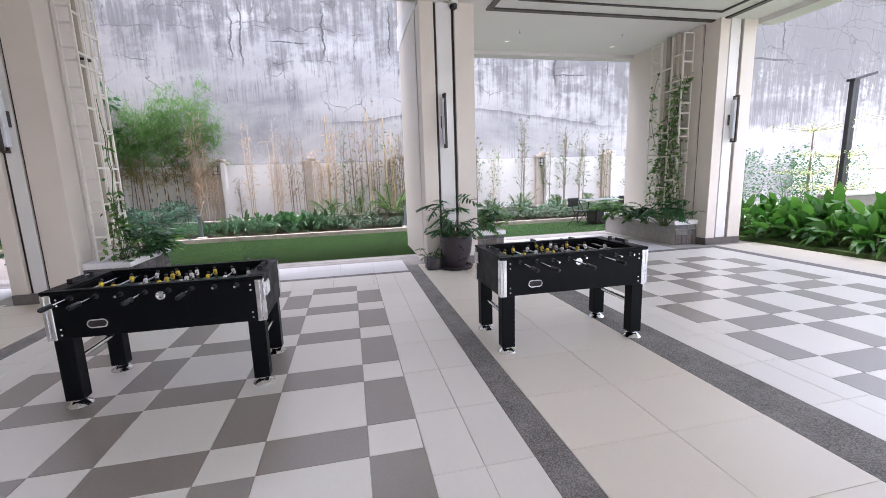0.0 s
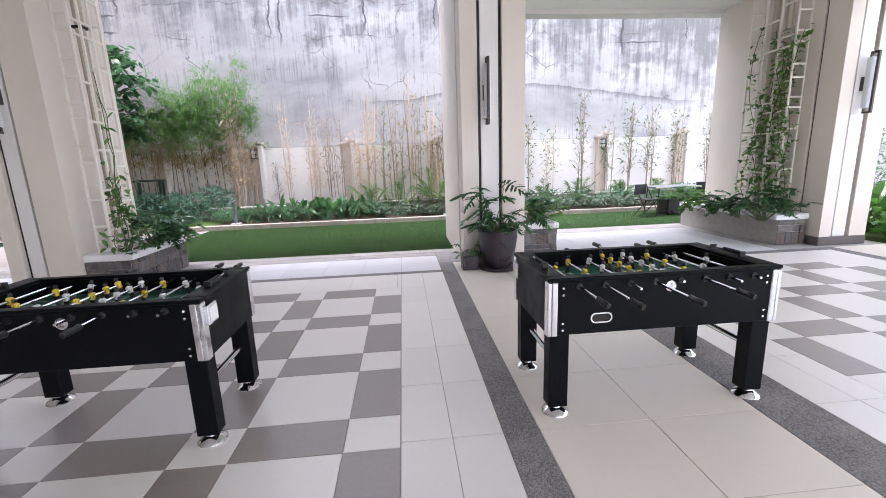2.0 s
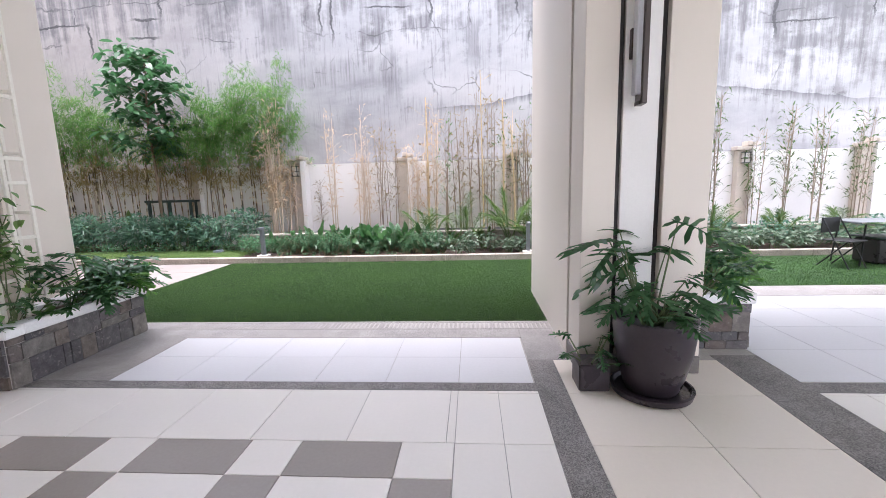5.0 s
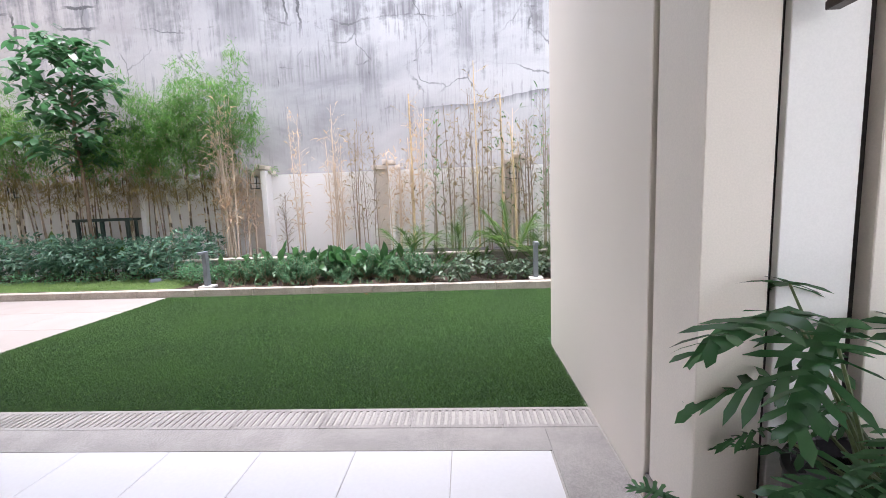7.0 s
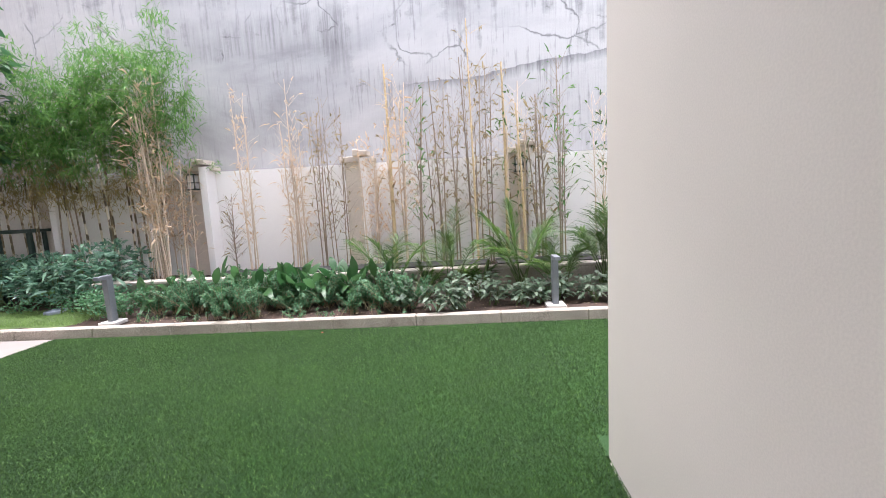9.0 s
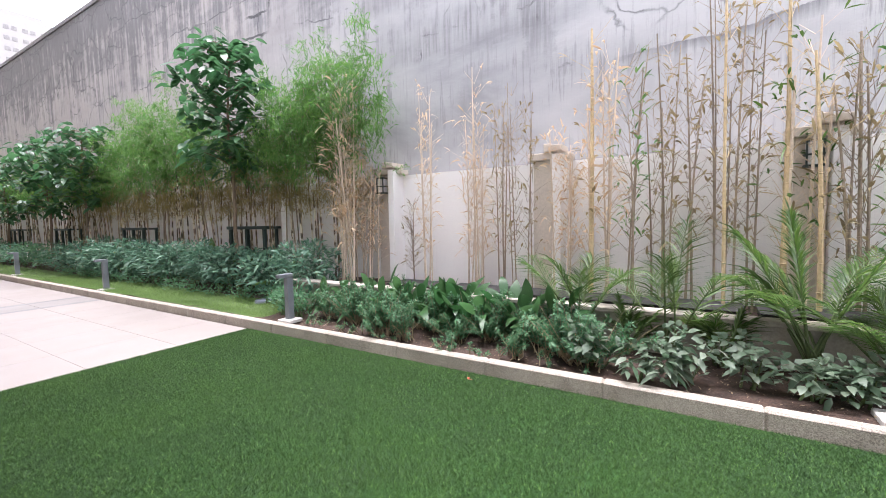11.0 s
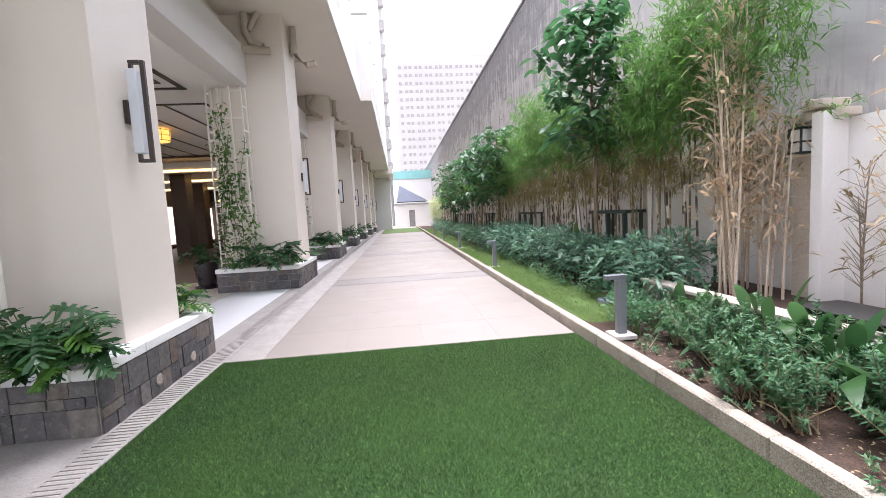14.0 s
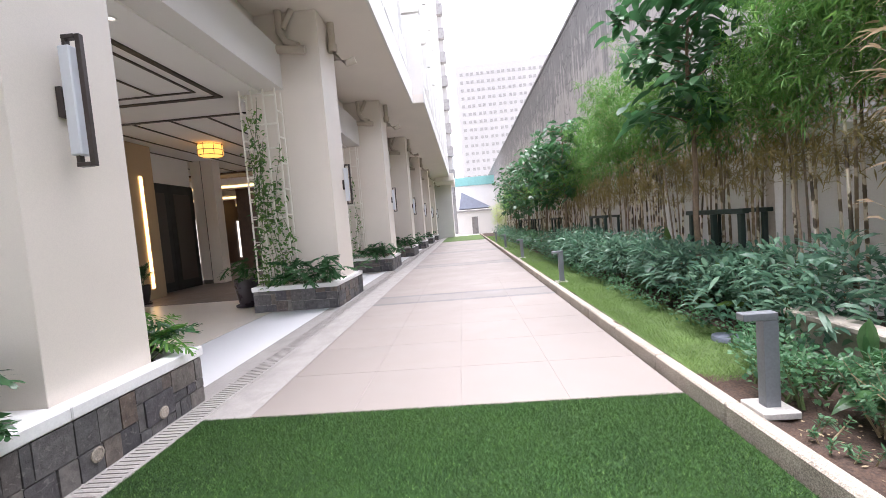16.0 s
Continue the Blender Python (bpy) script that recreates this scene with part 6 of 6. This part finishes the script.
# hedge of lance-shaped leaves
for k in range(11):
    x = -4.9 - k * 0.82
    shrub("hedge_shrub", "dark green lance leaved hedge shrub", "hedge", x, 13.1 + rng.uniform(-0.05, 0.05), 0.1, 900, 0.56, 0.56, rng.uniform(0.72, 0.86), 0.18, 0.04, M_HEDGE, rng, "hedge shrubs", 8, 0.5, 0.35, 0.1)
for k in range(10):
    x = -14.4 - k * 2.0
    shrub("hedge_shrub", "loose green shrub along the lawn strip", "hedge", x, 13.0, 0.1, 420, 1.1, 0.6, rng.uniform(0.6, 0.9), 0.2, 0.05, M_BUSH if k % 2 else M_HEDGE, rng, "hedge shrubs", 8, 0.5, 0.35, 0.1)
for k in range(12):
    x = -5.0 - k * 0.75
    shrub("low_shrub", "small leaved ground cover before the hedge", "shrub", x, 12.62, 0.13, 170, 0.4, 0.18, 0.2, 0.05, 0.026, M_BUSH, rng, "low shrubs", 4, 0.3, 0.4, 0.05)
for k in range(9):
    x = 3.2 + k * 0.8
    shrub("hedge_shrub", "dark low hedge shrub before the planter wall", "hedge", x, 12.55, 0.1, 300, 0.45, 0.25, 0.5, 0.1, 0.04, M_HEDGE, rng, "hedge shrubs", 6, 0.4, 0.35, 0.1)

# fallen leaves and clods on the soil
rows = []
g = np.random.default_rng(9)
for k in range(1500):
    rows.append(((g.uniform(-3.9, 6.0), g.uniform(11.98, 12.85), 0.1 + g.uniform(0, 0.035)), g.normal(0, 1, 3) * np.array((1, 1, 0.25)), g.uniform(0.01, 0.035), g.uniform(0.005, 0.012), 0.1))
tagged(leaves("leaf_litter", rows, M_TWIG, None), "brown fallen leaves on the soil", "leaf litter", kind="stuff")
petal = thing("fallen_petal", "small red fallen petal on the turf", "petal", -1.05, 11.64, 0.016)
leaves("petal", [((0, 0, 0), (1, 0.3, 0.3), 0.04, 0.03, 0.3), ((0, 0, 0.004), (-0.4, 1, 0.4), 0.035, 0.025, 0.3)], plain("red_petal", (0.5, 0.05, 0.04), 0.5), petal)

# ---- side garden ----
structure("side_bed", boxed(8.32, 40, -8, 9.24, -0.058, 0.05), M_LAWN_BASE, "green side garden ground", "ground")
for k in range(26):
    x, y = 8.65 + (k % 3) * 0.45 + rng.uniform(-0.1, 0.1), 3.0 + (k // 3) * 0.62 + rng.uniform(-0.12, 0.12)
    broad_plant(x, y, 0.05, 36, 0.75 + 0.2 * (k % 3), rng, M_LIME, "lush_plant", "lush bright green broad leaved plant beside the hall", (20, 86), 0.24)
for x, y in ((11.2, 9.9), (12.3, 10.3), (13.4, 10.1), (14.6, 10.4), (15.6, 10.0), (12.0, 8.9)):
    shrub("garden_hedge", "clipped dark green garden hedge", "hedge", x, y, 0.05, 700, 0.75, 0.6, 1.75, 0.09, 0.045, M_TREE, rng, "garden hedges", 8, 0.4, 0.3, 0.05)


def tiered_tree(x, y, h, r, tiers, rng):
    t = thing("tiered_tree", "pale variegated tree with flat tiered branches", "tree", x, y, 0.05, group="tiered trees")
    bm = bmesh.new()
    tube(bm, [(0, 0, 0), (0.03, 0.02, h * 0.5), (0, 0, h)], [0.04, 0.03, 0.012], 7)
    rows = []
    for k in range(tiers):
        z = h * (0.5 + 0.5 * k / max(1, tiers - 1)) * 0.97
        rr = r * (1 - 0.3 * k / tiers)
        for j in range(9):
            pts = arc((0, 0, z), j * 40 + rng.uniform(-12, 12), rng.uniform(2, 14), rr * rng.uniform(0.75, 1.05), -0.05, 6)
            tube(bm, pts, list(np.linspace(0.01, 0.003, 6)), 4, False)
            for q in range(48):
                f = rng.random() * 4.99
                i = int(f)
                c = pts[i] + (pts[i + 1] - pts[i]) * (f - i) + np.random.normal(0, 0.07, 3) * np.array((1, 1, 0.5))
                rows.append((c, np.random.normal(0, 1, 3) + np.array((0, 0, 0.4)), rng.uniform(0.04, 0.07), 0.028, 0.1))
    part("trunk", bm, M_BARK, t)
    leaves("foliage", rows, M_PALE, t)


tiered_tree(13.0, 9.3, 2.5, 1.25, 2, rng)
tiered_tree(12.0, 7.9, 1.7, 1.1, 2, rng)
tiered_tree(15.2, 8.4, 2.6, 1.4, 2, rng)
tiered_tree(14.0, 7.4, 2.0, 1.2, 2, rng)
for x, y, h in ((11.8, 7.65, 3.4), (13.9, 9.0, 3.75)):
    l = thing("garden_lamp_post", "slim black garden lamp post with flat head", "lamp post", x, y, 0.05, group="garden lamp posts")
    part("pole", boxed(-0.05, 0.05, -0.05, 0.05, 0, h, 0.006), M_GRIP, l)
    hd = part("head", boxed(-0.09, 0.62, -0.09, 0.09, 0, 0.06, 0.008), M_GRIP, l)
    hd.matrix_basis = pose(0, 0, h + 0.001, 0, -14, 0)
bm = boxed(14.5, 30, 10.6, 10.9, 0.04, 1.9)
box(bm, 14.45, 30, 10.55, 10.95, 1.9, 1.98)
structure("terrace_wall", bm, M_LOWWALL, "pale terrace wall in the side garden", "wall")
for x in (15.2, 17.4, 19.6):
    b = thing("terrace_planter", "brown tiled raised planter with pale coping", "planter", x, 9.6, 0.05, group="terrace planters")
    part("body", boxed(-0.9, 0.9, -0.35, 0.35, 0, 0.55, 0.01), M_BROWN_TILE, b)
    part("coping", boxed(-0.95, 0.95, -0.4, 0.4, 0.551, 0.62, 0.01), M_STONEWARE, b)

# folding table and chairs on the turf
ft = thing("folding_table", "grey folding table on the turf", "table", 7.35, 11.0, 0.0)
part("tabletop", boxed(-0.6, 0.6, -0.35, 0.35, 0.70, 0.735, 0.008), M_TABLE, ft)
part("edge_strip", boxed(-0.605, 0.605, -0.36, -0.351, 0.70, 0.737, 0.002), M_CHROME, ft, "bright metal edge strip")
for sx in (-0.5, 0.5):
    for sy in (-0.28, 0.28):
        part("leg", tube(bmesh.new(), [(sx, sy, 0.0), (sx * 0.9, sy * 0.9, 0.699)], 0.014, 8), M_GRIP, ft)
for x, y, r in ((6.6, 10.75, 20), (8.2, 10.8, -30)):
    c = thing("folding_chair", "dark folding chair beside the folding table", "chair", x, y, 0, r, "folding chairs")
    part("seat", boxed(-0.21, 0.21, -0.2, 0.2, 0.43, 0.45, 0.006), M_GRIP, c)
    part("backrest", boxed(-0.21, 0.21, 0.21, 0.23, 0.55, 0.8, 0.006), M_GRIP, c)
    for sx in (-0.2, 0.2):
        part("leg", tube(bmesh.new(), [(sx, -0.22, 0), (sx, 0.22, 0.8)], 0.011, 8), M_GRIP, c)
        part("leg", tube(bmesh.new(), [(sx * 0.9, 0.25, 0), (sx * 0.9, -0.15, 0.43)], 0.011, 8), M_GRIP, c)

tub = thing("storage_tub", "dark grey plastic storage tub under the folding table", "tub", 7.55, 11.1, 0.0)
part("body", boxed(-0.32, 0.32, -0.24, 0.24, 0, 0.42, 0.03), M_POT, tub)
part("rim", boxed(-0.35, 0.35, -0.27, 0.27, 0.4205, 0.455, 0.012), M_GUARD, tub)

# valve cover in the grass by the bollard
vc = thing("valve_cover", "round blue grey valve cover in the lawn", "valve cover", -5.2, 12.6, 0.1)
smooth(part("ring", lathe([(0.12, 0.0), (0.125, 0.07), (0.115, 0.085), (0.1, 0.08)], 24), M_BLUE, vc))
part("lid", lathe([(0.095, 0.06), (0.095, 0.079)], 20), M_BLUE, vc)

# ---- lobby seen through the bays ----
def lantern(x, y, z):
    l = thing("ceiling_lantern", "round amber lit ceiling lantern in a dark frame", "ceiling lamp", x, y, z, group="amber ceiling lanterns")
    smooth(part("shade", lathe([(0.30, -0.36), (0.33, -0.33), (0.33, -0.06), (0.30, -0.03)], 32), M_LANTERN, l, "amber glowing shade"))
    bm = bmesh.new()
    for zz in (-0.35, -0.2, -0.05):
        tube(bm, [(0.345 * math.cos(k * math.tau / 24), 0.345 * math.sin(k * math.tau / 24), zz) for k in range(25)], 0.009, 5, False)
    for k in range(8):
        a = k * math.tau / 8
        tube(bm, [(0.345 * math.cos(a), 0.345 * math.sin(a), -0.37), (0.345 * math.cos(a), 0.345 * math.sin(a), -0.02)], 0.008, 5)
    part("frame", bm, M_TRIM, l, "dark metal frame")
    part("rose", lathe([(0.08, -0.03), (0.08, -0.001)], 20), M_TRIM, l)


for x, y in ((-13.2, 3.1), (-20.5, 1.2), (-26.0, 0.0), (-34, -3)):
    lantern(x, y, 4.3)
structure("wall_lobby", boxed(-12.9, -9.6, 1.2, 1.5, 0, 4.3), M_CREAM_WALL, "cream lobby wall panel with warm light strip", "wall")
cove = thing("cove_light", "warm vertical light strip on the lobby wall", "light strip", -12.4, 1.51, 0)
part("strip", boxed(-0.05, 0.05, 0, 0.02, 0.3, 3.4), M_WARM, cove)
door = thing("door_1", "tall dark timber lobby door", "door", -14.2, 0.9, 0, kind="structure")
part("leaf", boxed(-1.2, 0.0, 0, 0.06, 0, 3.4, 0.004), M_GRIP, door)
part("leaf", boxed(0.004, 1.2, 0, 0.06, 0, 3.4, 0.004), M_GRIP, door)
for u in (-1.0, 0.2):
    part("door_panel", boxed(u, u + 0.8, 0.0605, 0.075, 0.3, 3.1, 0.004), M_TRIM, door)
structure("wall_lobby_2", boxed(-15.4, -12.9, 0.6, 0.898, 3.4, 4.3), M_CEIL, "white wall above the lobby door", "wall")
column("column", -15.95, -15.5, 0.9, 1.7, 4.3)
for x, y in ((-22.0, -0.6), (-27.5, -2.2), (-26.0, 3.4)):
    structure("lobby_column", boxed(x - 0.35, x + 0.35, y - 0.35, y + 0.35, 0, 4.3, 0.01), M_WOOD, "walnut clad lobby column", "column")
# brown sheet added below the white ceiling, paints the gloom deep in the lobby
structure("ceiling_lobby", boxed(-36.0, -18.2, -5.15, 5.9, 4.2, 4.274), M_WOOD, "brown sheet added under the ceiling to darken the lobby", "ceiling")
structure("floor_lobby", boxed(-36.0, -11.0, -5.1, 5.4, 0.0, 0.006), M_BROWN_TILE, "grey brown lobby floor", "floor")
structure("wall_lobby_4", boxed(-36.3, -36.0, -6.9, 6.0, 0, 4.3), M_WOOD, "dark timber partition deep in the lobby", "wall")
for yy in (-3.5, -0.5, 2.5):
    cv = thing("cove_light", "warm horizontal light strip on the timber partition", "light strip", -35.99, yy, 3.3)
    part("strip", boxed(0, 0.05, -1.1, 1.1, 0, 0.12), M_WARM, cv)
for xx in (-19.5, -24.0, -29.0):
    structure("bulkhead", boxed(xx - 0.2, xx + 0.2, -5.0, 3.0, 3.75, 4.298), M_CEIL, "white ceiling bulkhead in the lobby", "ceiling")
    cv = thing("cove_light", "warm cove strip on a lobby bulkhead", "light strip", xx + 0.201, -1.0, 3.8)
    part("strip", boxed(0, 0.03, -3.9, 3.9, 0, 0.07), M_WARM, cv)
cv = thing("cove_light", "warm horizontal ceiling cove light in the lobby", "light strip", -28, -4.5, 4.215)
part("strip", boxed(-6, 6, 0, 0.05, 0, 0.08), M_WARM, cv)
cv = thing("cove_light", "warm horizontal ceiling cove light further in the lobby", "light strip", -36, -2, 4.215)
part("strip", boxed(-4, 4, 0, 0.05, 0, 0.08), M_WARM, cv)
structure("wall_lobby_3", boxed(-44, -20, -6.9, -5.2, 0, 4.3), M_WOOD, "dark timber lobby back wall", "wall")
for x in (-24, -30, -36):
    g = structure("window_lobby", boxed(x - 0.9, x + 0.9, -5.19, -5.15, 0.3, 2.8), M_DOWNLIGHT, "bright lobby window", "window")
pot(-11.4, 1.95, 0.22, 0.5)
palm(-11.4, 1.95, 0.46, 14, 0.8, rng, M_PHILO, "dark fan palm in a lobby pot")
for x in (-19.5, -21):
    s = thing("lobby_armchair", "dark upholstered lobby armchair", "armchair", x, 2.2, 0, 30, "lobby armchairs")
    part("seat", boxed(-0.35, 0.35, -0.35, 0.35, 0.0, 0.42, 0.04), M_WOOD, s)
    part("backrest", boxed(-0.35, 0.35, 0.25, 0.38, 0.421, 0.8, 0.03), M_WOOD, s)

# ---- tiles picked one by one ----
for tx, ty, w, d, k in near:
    piece("tile", tile_mesh(w - GAP, d - GAP, k), floor, pose(tx + GAP / 2, ty + GAP / 2, 0))
